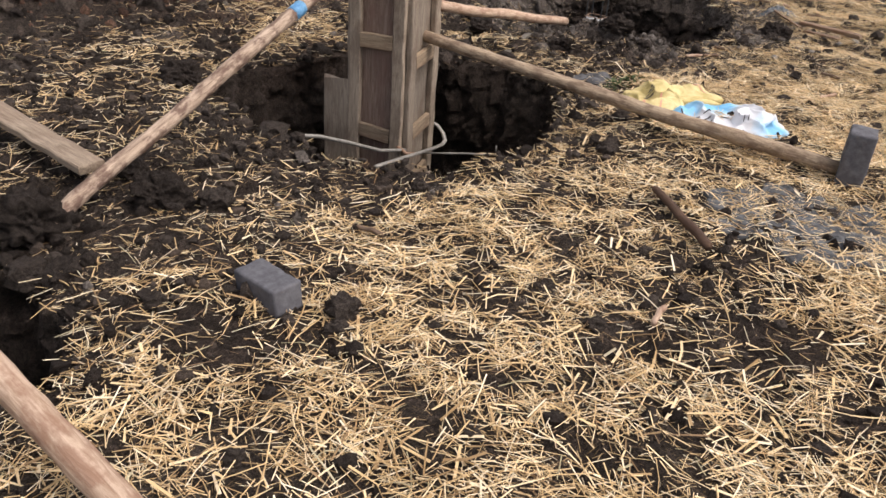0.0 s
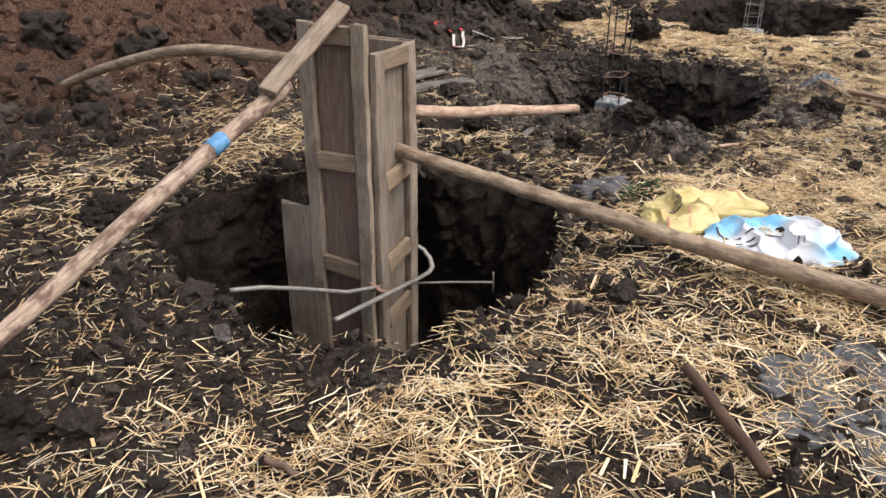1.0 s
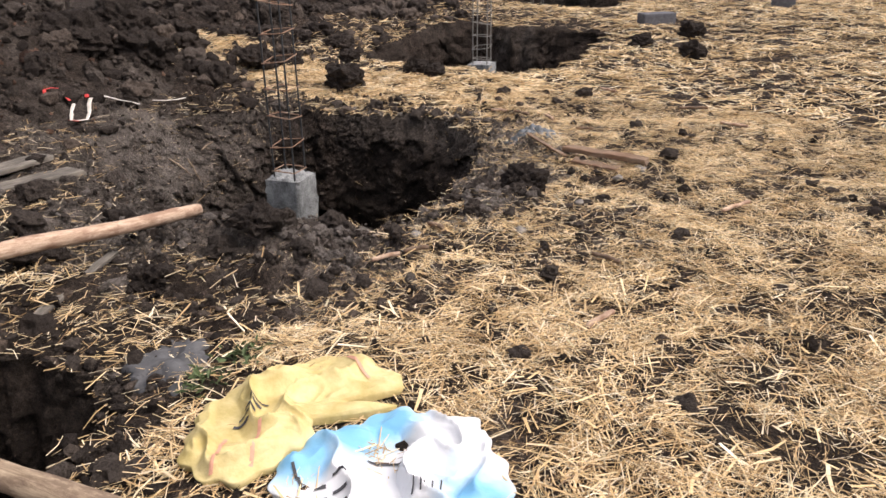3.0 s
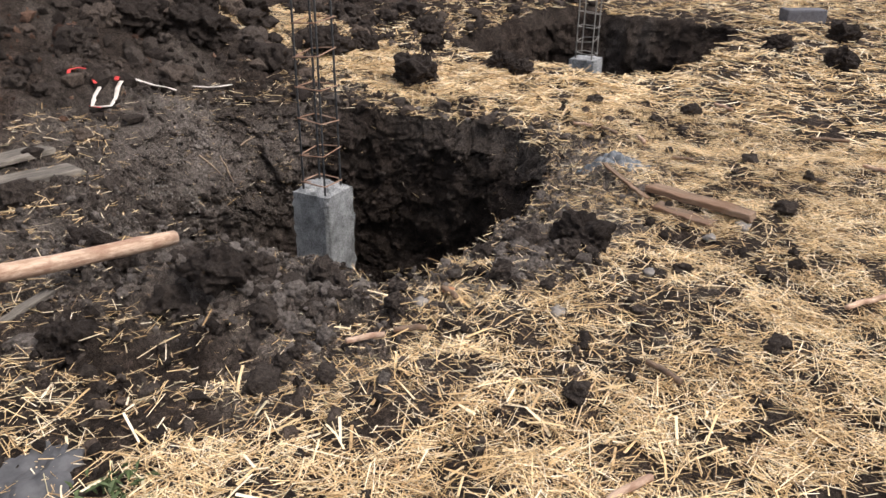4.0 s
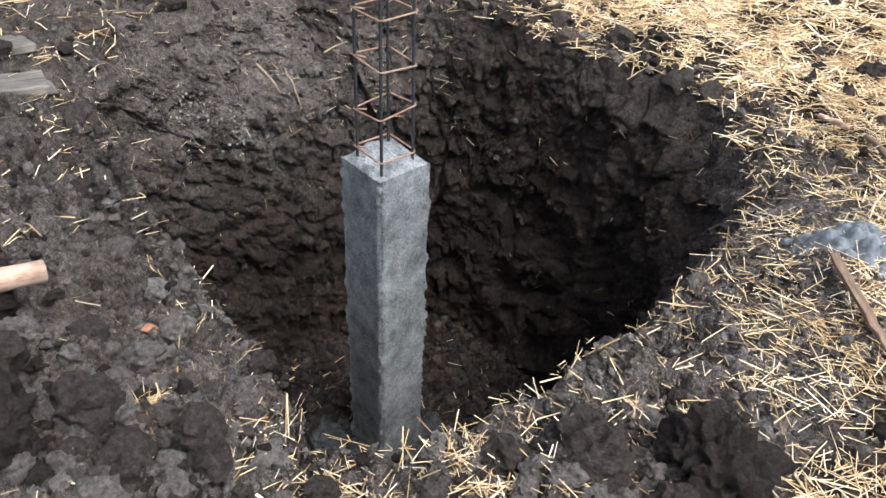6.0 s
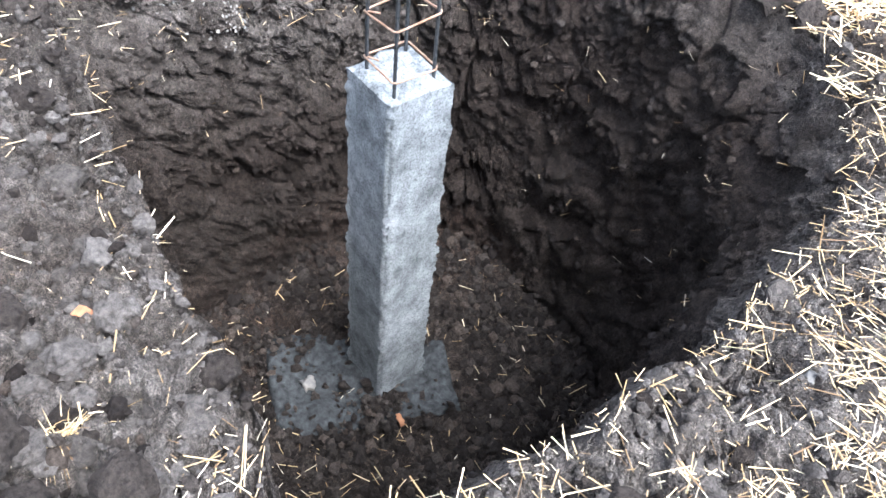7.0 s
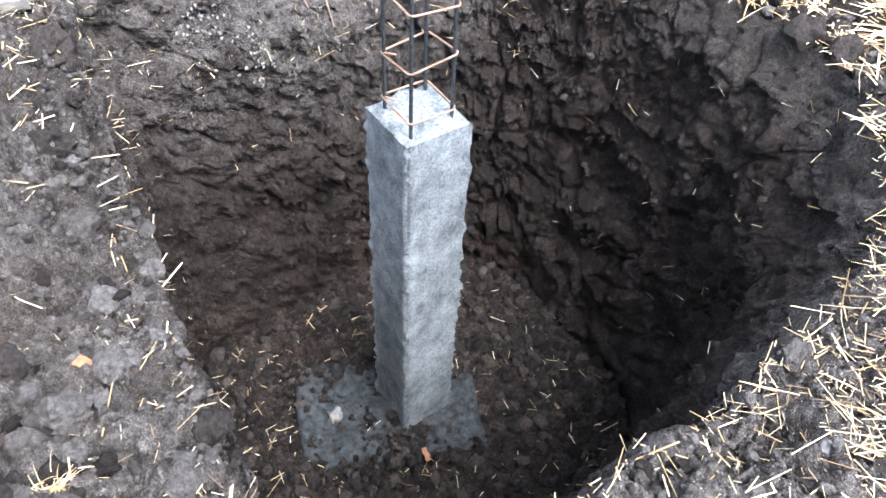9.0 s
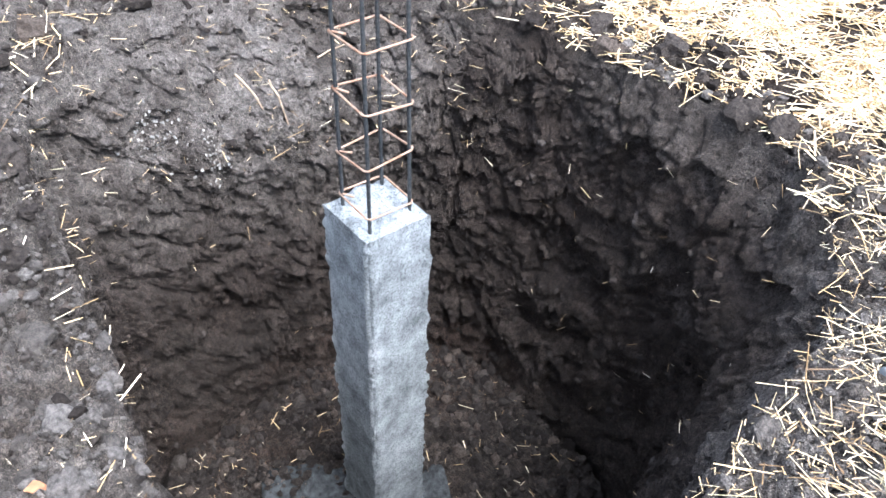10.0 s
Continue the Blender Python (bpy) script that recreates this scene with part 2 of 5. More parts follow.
def wood_material(name, dark, light, along="z", stain=(0.2, 0.11, 0.07), stain_amount=0.4, blotches=4.5):
    m, n, l, b = material(name, 0.8)
    st = {"x": (1.0, 9, 9), "y": (9, 1.0, 9), "z": (9, 9, 1.0)}[along]
    grain = tex(n, l, 6.5, 9, 0.75, stretch=st, distortion=0.7)
    blotch = tex(n, l, blotches, 5, 0.65, stretch={"x": (0.5, 1, 1), "y": (1, 0.5, 1), "z": (1, 1, 0.5)}[along])
    c = ramp(n, [(0.36, dark), (0.62, light)])
    l.new(grain.outputs["Fac"], c.inputs["Fac"])
    info = n.new("ShaderNodeObjectInfo")
    rnd = ramp(n, [(0.0, (0.8, 0.8, 0.8)), (1.0, (1.12, 1.1, 1.06))])
    l.new(info.outputs["Random"], rnd.inputs["Fac"])
    mul = n.new("ShaderNodeMix")
    mul.data_type, mul.blend_type = "RGBA", "MULTIPLY"
    mul.inputs[0].default_value = 1.0
    l.new(c.outputs["Color"], mul.inputs[6])
    l.new(rnd.outputs["Color"], mul.inputs[7])
    sr = ramp(n, [(0.47, (0, 0, 0)), (0.6, (stain_amount,) * 3)])
    l.new(blotch.outputs["Fac"], sr.inputs["Fac"])
    out = mixed(n, l, sr.outputs["Color"], mul.outputs[2], stain)
    l.new(out, b.inputs["Base Color"])
    bump(n, l, b, [(grain.outputs["Fac"], 0.006, 0.7), (blotch.outputs["Fac"], 0.006, 0.4)])
    return m


def plain_material(name, a, c, scale=20.0, rough=0.7, metal=0.0, depth=0.003):
    m, n, l, b = material(name, rough, metal)
    t = tex(n, l, scale, 5, 0.65)
    r = ramp(n, [(0.32, a), (0.68, c)])
    l.new(t.outputs["Fac"], r.inputs["Fac"])
    l.new(r.outputs["Color"], b.inputs["Base Color"])
    bump(n, l, b, [(t.outputs["Fac"], depth, 0.6)])
    return m


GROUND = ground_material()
CRUMB = clod_material("soil_crumbs", [(0.0, (0.037, 0.029, 0.025)), (0.55, (0.068, 0.055, 0.047)), (0.85, (0.115, 0.095, 0.082)), (1.0, (0.15, 0.115, 0.092))])
CRUMB_DRY = clod_material("dry_crumbs", [(0.0, (0.12, 0.102, 0.089)), (0.55, (0.195, 0.17, 0.152)), (1.0, (0.27, 0.24, 0.217))])
CRUMB_RED = clod_material("reddish_crumbs", [(0.0, (0.08, 0.047, 0.035)), (0.6, (0.17, 0.1, 0.07)), (1.0, (0.26, 0.16, 0.115))])
STRAW = straw_material()
CONCRETE = concrete_material("cast_concrete", 1.0)
CONCRETE_TOP = concrete_material("raw_concrete_top", 1.05)
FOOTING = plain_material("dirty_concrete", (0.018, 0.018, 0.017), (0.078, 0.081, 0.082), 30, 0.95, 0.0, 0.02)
WOOD_GREY = wood_material("weathered_planks", (0.22, 0.178, 0.138), (0.39, 0.325, 0.26), "z", (0.16, 0.115, 0.085), 0.6, 9)
WOOD_RED = wood_material("reddish_board", (0.15, 0.098, 0.075), (0.32, 0.235, 0.19), "z", (0.2, 0.12, 0.095), 0.6, 6)
WOOD_RAIL = wood_material("weathered_rail", (0.17, 0.125, 0.085), (0.36, 0.28, 0.2), "x")
PLANK = wood_material("pale_plank", (0.2, 0.15, 0.11), (0.42, 0.34, 0.26), "x", (0.2, 0.13, 0.09), 0.3)
PLANK_OLD = wood_material("grey_old_plank", (0.09, 0.08, 0.07), (0.27, 0.245, 0.21), "x", (0.06, 0.055, 0.05), 0.5)
PLANK_BROWN = wood_material("brown_plank", (0.1, 0.07, 0.05), (0.27, 0.19, 0.135), "x", (0.19, 0.1, 0.055), 0.5, 9)
POLE_BROWN = wood_material("barked_pole", (0.19, 0.135, 0.1), (0.52, 0.41, 0.325), "x", (0.14, 0.085, 0.065), 0.9, 24)
POLE_PALE = wood_material("smooth_grey_pole", (0.2, 0.145, 0.1), (0.5, 0.395, 0.285), "x", (0.15, 0.1, 0.07), 0.75, 20)
POLE_PEELED = wood_material("peeled_pole", (0.38, 0.25, 0.17), (0.68, 0.52, 0.4), "x", (0.27, 0.15, 0.1), 0.7, 18)
BARK_DARK = wood_material("dark_bark", (0.05, 0.03, 0.022), (0.13, 0.08, 0.055), "x", (0.09, 0.05, 0.035), 0.4)
STEEL = plain_material("dark_rebar", (0.05, 0.055, 0.06), (0.12, 0.12, 0.12), 90, 0.5, 0.7)
RUST = plain_material("rusty_stirrup", (0.24, 0.12, 0.07), (0.42, 0.3, 0.22), 30, 0.7, 0.25)
ROD = plain_material("pale_steel_rod", (0.22, 0.21, 0.19), (0.36, 0.34, 0.31), 40, 0.55, 0.4)
BRICK = plain_material("grey_cement_brick", (0.085, 0.085, 0.095), (0.15, 0.15, 0.165), 30, 0.9, 0.0, 0.004)
CEMENT = plain_material("spilt_cement", (0.1, 0.11, 0.12), (0.23, 0.25, 0.265), 30, 0.95, 0.0, 0.012)
CEMENT_DARK = plain_material("damp_cement_waste", (0.045, 0.047, 0.05), (0.15, 0.155, 0.16), 28, 0.85, 0.0, 0.012)
SHEET = plain_material("grey_scrap", (0.06, 0.062, 0.066), (0.13, 0.13, 0.135), 14, 0.8)
YELLOW = plain_material("yellow_woven_sack", (0.5, 0.4, 0.15), (0.72, 0.61, 0.32), 9, 0.6, 0.0, 0.012)
BLUE_TAPE = plain_material("blue_tape", (0.06, 0.2, 0.4), (0.18, 0.4, 0.62), 40, 0.5)
WHITE_TAPE = plain_material("white_tape", (0.55, 0.5, 0.44), (0.75, 0.7, 0.64), 15, 0.5)
RED_TAPE = plain_material("red_tape", (0.5, 0.03, 0.03), (0.66, 0.08, 0.07), 15, 0.5)
INK = plain_material("dark_ink", (0.05, 0.05, 0.06), (0.09, 0.09, 0.1), 30, 0.7)
PINK = plain_material("pink_print", (0.62, 0.3, 0.2), (0.75, 0.42, 0.3), 30, 0.6)
LEAF = plain_material("green_weed", (0.045, 0.07, 0.03), (0.11, 0.15, 0.06), 30, 0.6)
ORANGE_CHIP = plain_material("orange_wood_chip", (0.26, 0.11, 0.055), (0.4, 0.2, 0.1), 40, 0.75)
STONE = plain_material("pale_stone", (0.15, 0.145, 0.14), (0.32, 0.29, 0.25), 18, 0.85)


def sack_material():
    m, n, l, b = material("white_blue_sack", 0.5)
    t = tex(n, l, 9, 3, 0.5)
    f = tex(n, l, 25, 4, 0.6)
    tc = n.new("ShaderNodeTexCoord")
    near = None
    for spot in ((-0.25, -0.08, 0.06), (-0.19, 0.04, 0.06), (-0.12, 0.15, 0.06), (0.27, -0.04, 0.05)):
        d = n.new("ShaderNodeVectorMath")
        d.operation = "DISTANCE"
        l.new(tc.outputs["Object"], d.inputs[0])
        d.inputs[1].default_value = spot
        if near is None:
            near = d.outputs["Value"]
        else:
            low = n.new("ShaderNodeMath")
            low.operation = "MINIMUM"
            l.new(near, low.inputs[0])
            l.new(d.outputs["Value"], low.inputs[1])
            near = low.outputs[0]
    uneven = n.new("ShaderNodeMath")
    uneven.operation = "MULTIPLY_ADD"
    l.new(t.outputs["Fac"], uneven.inputs[0])
    uneven.inputs[1].default_value = 0.12
    l.new(near, uneven.inputs[2])
    r = ramp(n, [(0.12, (0.2, 0.5, 0.76)), (0.165, (0.45, 0.66, 0.84)), (0.21, (0.72, 0.74, 0.77))])
    l.new(uneven.outputs[0], r.inputs["Fac"])
    l.new(r.outputs["Color"], b.inputs["Base Color"])
    bump(n, l, b, [(f.outputs["Fac"], 0.004, 0.6)])
    return m


SACK = sack_material()

# ---- lie of the land ----


def rimness(x, y, reach=0.45):
    """1 at a pit's rim, 0 beyond its reach."""
    out = np.zeros(np.shape(x))
    for k, (c, rim, *_r) in enumerate(PITS):
        t = np.arctan2(y - c[1], x - c[0])
        out = np.maximum(out, smooth(reach, 0.0, np.hypot(x - c[0], y - c[1]) - rim(t)))
    return out


def height(x, y):
    """Ground height without the pits."""
    x, y = np.asarray(x, float), np.asarray(y, float)
    z = 0.05 * smooth(7.5, 9.5, y) + 0.1 * smooth(10.5, 14.0, y) - 0.03 * smooth(-1.0, 1.0, x)
    z = z + 1.35 * bell(x, y, -7.5, 4.6, 1.7, 2.0) + 0.75 * bell(x, y, -6.55, 7.3, 1.35, 1.6) + 0.55 * bell(x, y, -7.6, 10.6, 1.6, 1.3)
    z = z + 0.15 * bell(x, y, -5.5, 4.4, 0.8, 1.0) + 0.5 * bell(x, y, -8.2, 13.6, 2.2, 1.8)
    z = z + 0.07 * bell(x, y, -1.75, 6.95, 0.2, 0.3) - 0.14 * bell(x, y, -3.3, 6.45, 0.5, 0.42) + 0.06 * bell(x, y, -2.5, 5.95, 0.3)
    z = z + 0.1 * bell(x, y, -2.75, 5.75, 0.4, 0.25) + 0.08 * bell(x, y, -2.05, 8.0, 0.25) - 0.1 * bell(x, y, -3.02, 5.78, 0.14, 0.3)
    far = smooth(60, 25, np.hypot(x + 3, y - 8))
    return z * far - 0.05 * rimness(x, y)


def relief(x, y):
    soil = 1.0 - 0.5 * litter(x, y)
    x, y = np.asarray(x, float), np.asarray(y, float)
    heap = smooth(-4.4, -5.6, x)
    ledge = np.clip(1.3 * bell(x, y, -3.0, 5.95, 1.0, 0.6) + 0.4 * bell(x, y, -2.0, 7.4, 0.35, 0.8), 0, 1)
    wx, wy = x + 0.05 * fbm(x * 6, y * 6, x * 0, 2, 141), y + 0.05 * fbm(x * 6, y * 6, x * 0, 2, 142)
    slab, gap = shards(x * 5.0, y * 5.0, x * 0 + 0.4, 143)
    bit, chink = shards(x * 12.0, y * 12.0, x * 0 + 0.4, 144)
    clumps = 0.05 * slab - 0.02 * smooth(0.2, 0.0, gap) + 0.03 * bit - 0.014 * smooth(0.22, 0.0, chink) + 0.04 * (lumps(wx * 8, wy * 8, x * 0, 146) - 0.6) - 0.1 * smooth(0.3, 0.7, fbm(x * 4.5, y * 4.5, x * 0, 2, 145))
    return (ledge * (1.35 * clumps + 0.022 * fbm(x * 17, y * 17, x * 0, 2, 147)) + 0.022 * fbm(x * 2.3, y * 2.3, x * 0, 2, 3) + soil * (0.02 * fbm(x * 8, y * 8, x * 0, 2, 5) + 0.04 * (lumps(x * 7, y * 7, x * 0, 7) - 0.6) + 0.022 * (lumps(x * 15, y * 15, x * 0, 8) - 0.6))
            + heap * (0.10 * (lumps(x * 3.2, y * 3.2, x * 0 + 0.3, 11) - 0.5) + 0.05 * (lumps(x * 7, y * 7, x * 0 + 0.3, 12) - 0.5)))


def crumble(x, y):
    """Fine broken surface of bare clay near the nearest pit, in metres."""
    x, y = np.asarray(x, float), np.asarray(y, float)
    o = x * 0
    chip, slit = shards(x * 22.0, y * 22.0, o + 0.7, 151)
    bare = np.clip(1.15 - 0.8 * litter(x, y), 0.25, 1.0)
    return bare * (0.02 * chip - 0.012 * smooth(0.2, 0.0, slit) + 0.034 * (lumps(x * 17, y * 17, o + 0.2, 153) - 0.6) + 0.016 * (lumps(x * 41, y * 41, o + 0.2, 152) - 0.6) + 0.004 * fbm(x * 70, y * 70, o, 2, 154))


def litter(x, y):
    """How much straw lies at a place, 0..1."""
    x, y = np.asarray(x, float), np.asarray(y, float)
    w = 0.3 * fbm(x * 0.9, y * 0.9, x * 0, 3, 21)
    d = smooth(-2.9, -1.7, x + w) + 0.35 * smooth(-1.6, -0.4, x + w)
    d = np.maximum(d, 1.0 * smooth(8.35, 8.75, y + 0.4 * w) * smooth(-5.9, -5.2, x + w))
    d = np.maximum(d, 0.6 * smooth(-5.0, -4.2, x + w) * smooth(3.9, 3.2, y))
    d = np.maximum(d, 0.95 * bell(x, y, -4.0, 4.2, 0.75, 0.65))
    d = np.maximum(d, 0.65 * bell(x, y, -2.9, 5.25, 1.0, 0.35))
    d = np.maximum(d, 0.95 * bell(x, y, -5.6, 9.2, 0.9, 0.5))
    d = np.maximum(d, 0.4 * smooth(-5.0, -4.5, x))
    d = d * (1 - 0.6 * bell(x, y, -1.9, 6.95, 0.2, 0.24)) * (1 - 0.94 * bell(x, y, -2.9, 6.05, 0.8, 0.5)) * (1 - 0.95 * bell(x, y, -2.75, 6.25, 0.75, 0.38)) * (1 - 0.5 * bell(x, y, -2.2, 8.2, 0.25))
    d = d * (1 - 0.6 * bell(x, y, -2.4, 2.0, 0.35, 0.4)) * (1 - 0.7 * bell(x, y, -0.4, 3.95, 0.45, 0.38))
    d = d * (1 - 0.3 * bell(x, y, -2.3, 2.6, 0.6, 0.5)) * (1 - (0.75 - 0.35 * smooth(7.9, 8.4, y)) * rimness(x, y, 0.24))
    d = d * (1 - 0.5 * bell(x, y, -2.3, 7.5, 0.2, 0.8)) * (1 - 0.52 * smooth(-1.2, -2.0, x) * smooth(3.4, 2.9, y)) * (1 - 0.25 * bell(x, y, -2.5, 5.5, 0.6, 0.3)) * (1 - 0.5 * bell(x, y, -2.2, 6.15, 0.45, 0.4))
    d = np.maximum(d, np.maximum(np.maximum(0.65 * bell(x, y, -2.03, 7.38, 0.09, 0.15), 1.0 * bell(x, y, -1.5, 7.35, 0.28, 0.42)), 0.95 * bell(x, y, -2.8, 8.72, 0.5, 0.14)))
    d = d * np.maximum(smooth(1.5, 0.6, x + w), smooth(9.0, 9.6, y) * smooth(3.0, 1.5, x + 1.5 * w)) * smooth(-0.4, 0.9, y + w)
    return np.clip(d * (0.9 + 0.55 * fbm(x * 2.1, y * 2.1, x * 0, 2, 31)), 0, 1)


def dry_and_skylit(x, y):
    """Where the dug clay is paler, 0..1: dried crust, and sky light painted on the far rim."""
    d = 1.05 * bell(x, y, -3.0, 6.15, 0.85, 0.5) + bell(x, y, -1.95, 7.2, 0.3, 0.75) + bell(x, y, -2.2, 7.75, 0.35, 0.7) + 0.35 * bell(x, y, -2.75, 8.4, 0.7, 0.35) + 0.6 * bell(x, y, -4.5, 7.1, 0.6, 0.9)
    return np.clip(1.6 * d + 0.35 * fbm(x * 3, y * 3, x * 0, 3, 131) - 0.1, 0, 1)


def loop(points, cx, cy):
    """Radius by angle of a closed outline round (cx, cy)."""
    a = np.array([math.atan2(y - cy, x - cx) for x, y in points])
    r = np.array([math.hypot(x - cx, y - cy) for x, y in points])
    o = np.argsort(a)
    a, r = a[o], r[o]
    a = np.concatenate([a - 2 * np.pi, a, a + 2 * np.pi])
    r = np.concatenate([r, r, r])
    return lambda t: np.interp(t, a, r)


def box_loop(cx, cy, hx, hy, turn=0.0, n=32):
    pts = []
    for k in range(n):
        t = 2 * math.pi * k / n
        c, s = math.cos(t), math.sin(t)
        q = 1 / (abs(c / hx) ** 6 + abs(s / hy) ** 6) ** (1 / 6)
        pts.append((cx + q * math.cos(t + radians(turn)), cy + q * math.sin(t + radians(turn))))
    return loop(pts, cx, cy)


PIT_A = (-3.35, 7.42)
RIM_A = [(-2.2, 6.6), (-2.14, 6.76), (-2.16, 6.95), (-2.13, 7.1), (-2.19, 7.3), (-2.215, 7.5), (-2.3, 7.72), (-2.38, 8.05), (-2.62, 8.38), (-2.95, 8.56), (-3.5, 8.5),
         (-3.9, 8.4), (-4.25, 8.2), (-4.62, 7.5), (-4.68, 7.0), (-4.3, 6.55), (-3.75, 6.52), (-3.3, 6.54), (-2.95, 6.55), (-2.7, 6.585), (-2.45, 6.58), (-2.27, 6.54)]
SHOULDER_A = [(-2.3, 6.64), (-2.27, 7.1), (-2.42, 7.7), (-2.56, 8.03), (-2.8, 8.34), (-3.3, 8.38), (-3.8, 8.34), (-4.2, 8.05), (-4.3, 7.4), (-4.28, 6.95), (-4.1, 6.6), (-3.6, 6.5), (-3.0, 6.48), (-2.5, 6.5)]
FLOOR_A = [(-2.52, 6.65), (-2.58, 7.2), (-2.7, 7.8), (-2.85, 8.18), (-3.05, 8.28), (-3.5, 8.22), (-3.9, 8.12), (-4.15, 7.9), (-4.24, 7.4), (-4.16, 7.0), (-4.05, 6.55), (-3.5, 6.48), (-2.9, 6.5)]
PIT_B = (-2.75, 3.95)
RIM_B = [(-1.8, 3.3), (-1.78, 3.6), (-1.84, 4.0), (-1.98, 4.4), (-2.15, 4.75), (-2.45, 4.95), (-3.0, 4.8), (-3.5, 4.45), (-3.65, 3.9), (-3.6, 3.3), (-3.2, 3.02), (-2.5, 2.98), (-2.1, 3.0)]
PIT_C = (-3.95, 11.55)
PIT_D = (-2.52, 0.47)
PIT_E = (-4.7, 15.6)
STEP = 0.032
X0, Y0, NX, NY = -8.4, -1.6, 338, 625
PITS = [
    # centre, rim, shoulder, floor, depth, patch from and to
    (PIT_A, loop(RIM_A, *PIT_A), loop(SHOULDER_A, *PIT_A), loop(FLOOR_A, *PIT_A), -1.85, (-5.0, 5.96), (-1.72, 9.0)),
    (PIT_B, loop(RIM_B, *PIT_B), box_loop(*PIT_B, 0.86, 0.92), box_loop(*PIT_B, 0.8, 0.85), -1.75, (-4.2, 2.48), (-1.4, 5.4)),
    (PIT_C, box_loop(*PIT_C, 1.1, 1.28, 4), box_loop(*PIT_C, 1.0, 1.15, 4), box_loop(*PIT_C, 0.9, 1.05, 4), -1.75, (-5.4, 9.9), (-2.5, 13.3)),
    (PIT_D, box_loop(*PIT_D, 0.95, 0.95, 3), box_loop(*PIT_D, 0.92, 0.92, 6), box_loop(*PIT_D, 0.85, 0.85, 6), -1.75, (-4.24, -1.0), (-1.36, 1.84)),
    (PIT_E, box_loop(*PIT_E, 1.05, 1.0, 6), box_loop(*PIT_E, 0.95, 0.95, 6), box_loop(*PIT_E, 0.85, 0.85, 6), -1.75, (-6.2, 14.2), (-3.2, 17.2)),
]


def wobble(theta, k):
    return (0.3 if k == 0 else 1.0) * (0.035 * np.sin(5 * theta + k) + 0.025 * np.sin(11 * theta + 2.1 * k) + 0.018 * np.sin(23 * theta + 3.7 * k) + 0.012 * np.sin(41 * theta + k))


def in_pit(x, y, margin=0.0):
    """True inside any pit's rim."""
    x, y = np.asarray(x, float), np.asarray(y, float)
    hit = np.zeros(x.shape, bool)
    for k, (c, rim, *_rest) in enumerate(PITS):
        t = np.arctan2(y - c[1], x - c[0])
        hit |= np.hypot(x - c[0], y - c[1]) < rim(t) + wobble(t, k) + margin
    return hit


def surface(x, y):
    return height(x, y) + relief(x, y)


def wall_point(k, th, u):
    """Points on the wall of pit k at angles th and depth fractions u (0 rim, 1 floor), and the outward directions."""
    c, rim, sho, flo, depth, lo, hi = PITS[k]
    dirs = np.stack([np.cos(th), np.sin(th)], 1)
    wob = wobble(th, k)
    R = np.array(c) + dirs * (rim(th) + wob)[:, None]
    S = np.array(c) + dirs * (sho(th) + 0.7 * wob)[:, None]
    F = np.array(c) + dirs * (flo(th) + 0.4 * wob)[:, None]
    u = np.broadcast_to(np.asarray(u, float), th.shape)
    a, b = np.clip(u / 0.22, 0, 1)[:, None], np.clip((u - 0.22) / 0.78, 0, 1)[:, None]
    xy = R + (S - R) * a + (F - S) * b
    zr = height(R[:, 0], R[:, 1])
    z = zr + (depth - zr) * u
    x, y = xy[:, 0], xy[:, 1]
    fade = np.minimum(1.0, u * 12) * np.minimum(1.0, (1 - u) * 8 + 0.25)
    big, crack = shards(x * 3.6, y * 3.6, z * 4.2, 43)
    mid, chink = shards(x * 9, y * 9, z * 10, 47)
    open_ = smooth(-0.1, 0.35, fbm(x * 2.6, y * 2.6, z * 2.6, 2, 57))
    d = fade * (0.05 * fbm(x * 1.8, y * 1.8, z * 2.2, 3, 41) + 0.04 * big + 0.024 * mid + 0.016 * fbm(x * 9, y * 9, z * 12, 3, 53) + 0.009 * (0.5 - lumps(x * 26, y * 26, z * 30, 49))
                + open_ * (0.04 * smooth(0.14, 0.0, crack) + 0.018 * smooth(0.2, 0.0, chink)))
    if k == 0:
        # the side that dries first has fallen away in crumbs, the other still shows the spade's flat cuts
        worn = 0.45 + 0.55 * smooth(-3.1, -3.7, x)
        flake, slit = shards(x * 15, y * 15, z * 21, 155)
        chip, nick = shards(x * 34, y * 34, z * 40, 156)
        d = d + fade * worn * (0.034 * (0.55 - lumps(x * 13, y * 13, z * 17, 157)) + 0.018 * flake + 0.012 * smooth(0.18, 0.0, slit) + 0.008 * chip + 0.005 * smooth(0.2, 0.0, nick) + 0.004 * fbm(x * 55, y * 55, z * 55, 2, 158))
    return np.column_stack([xy + dirs * d[:, None], z + 0.25 * d]), dirs, F


def floor_z(x, y, depth, u):
    return depth + 0.1 * (1 - u) ** 3 + 0.05 * fbm(x * 3, y * 3, x * 0, 2, 61) + 0.04 * (lumps(x * 11, y * 11, x * 0, 63) - 0.6)


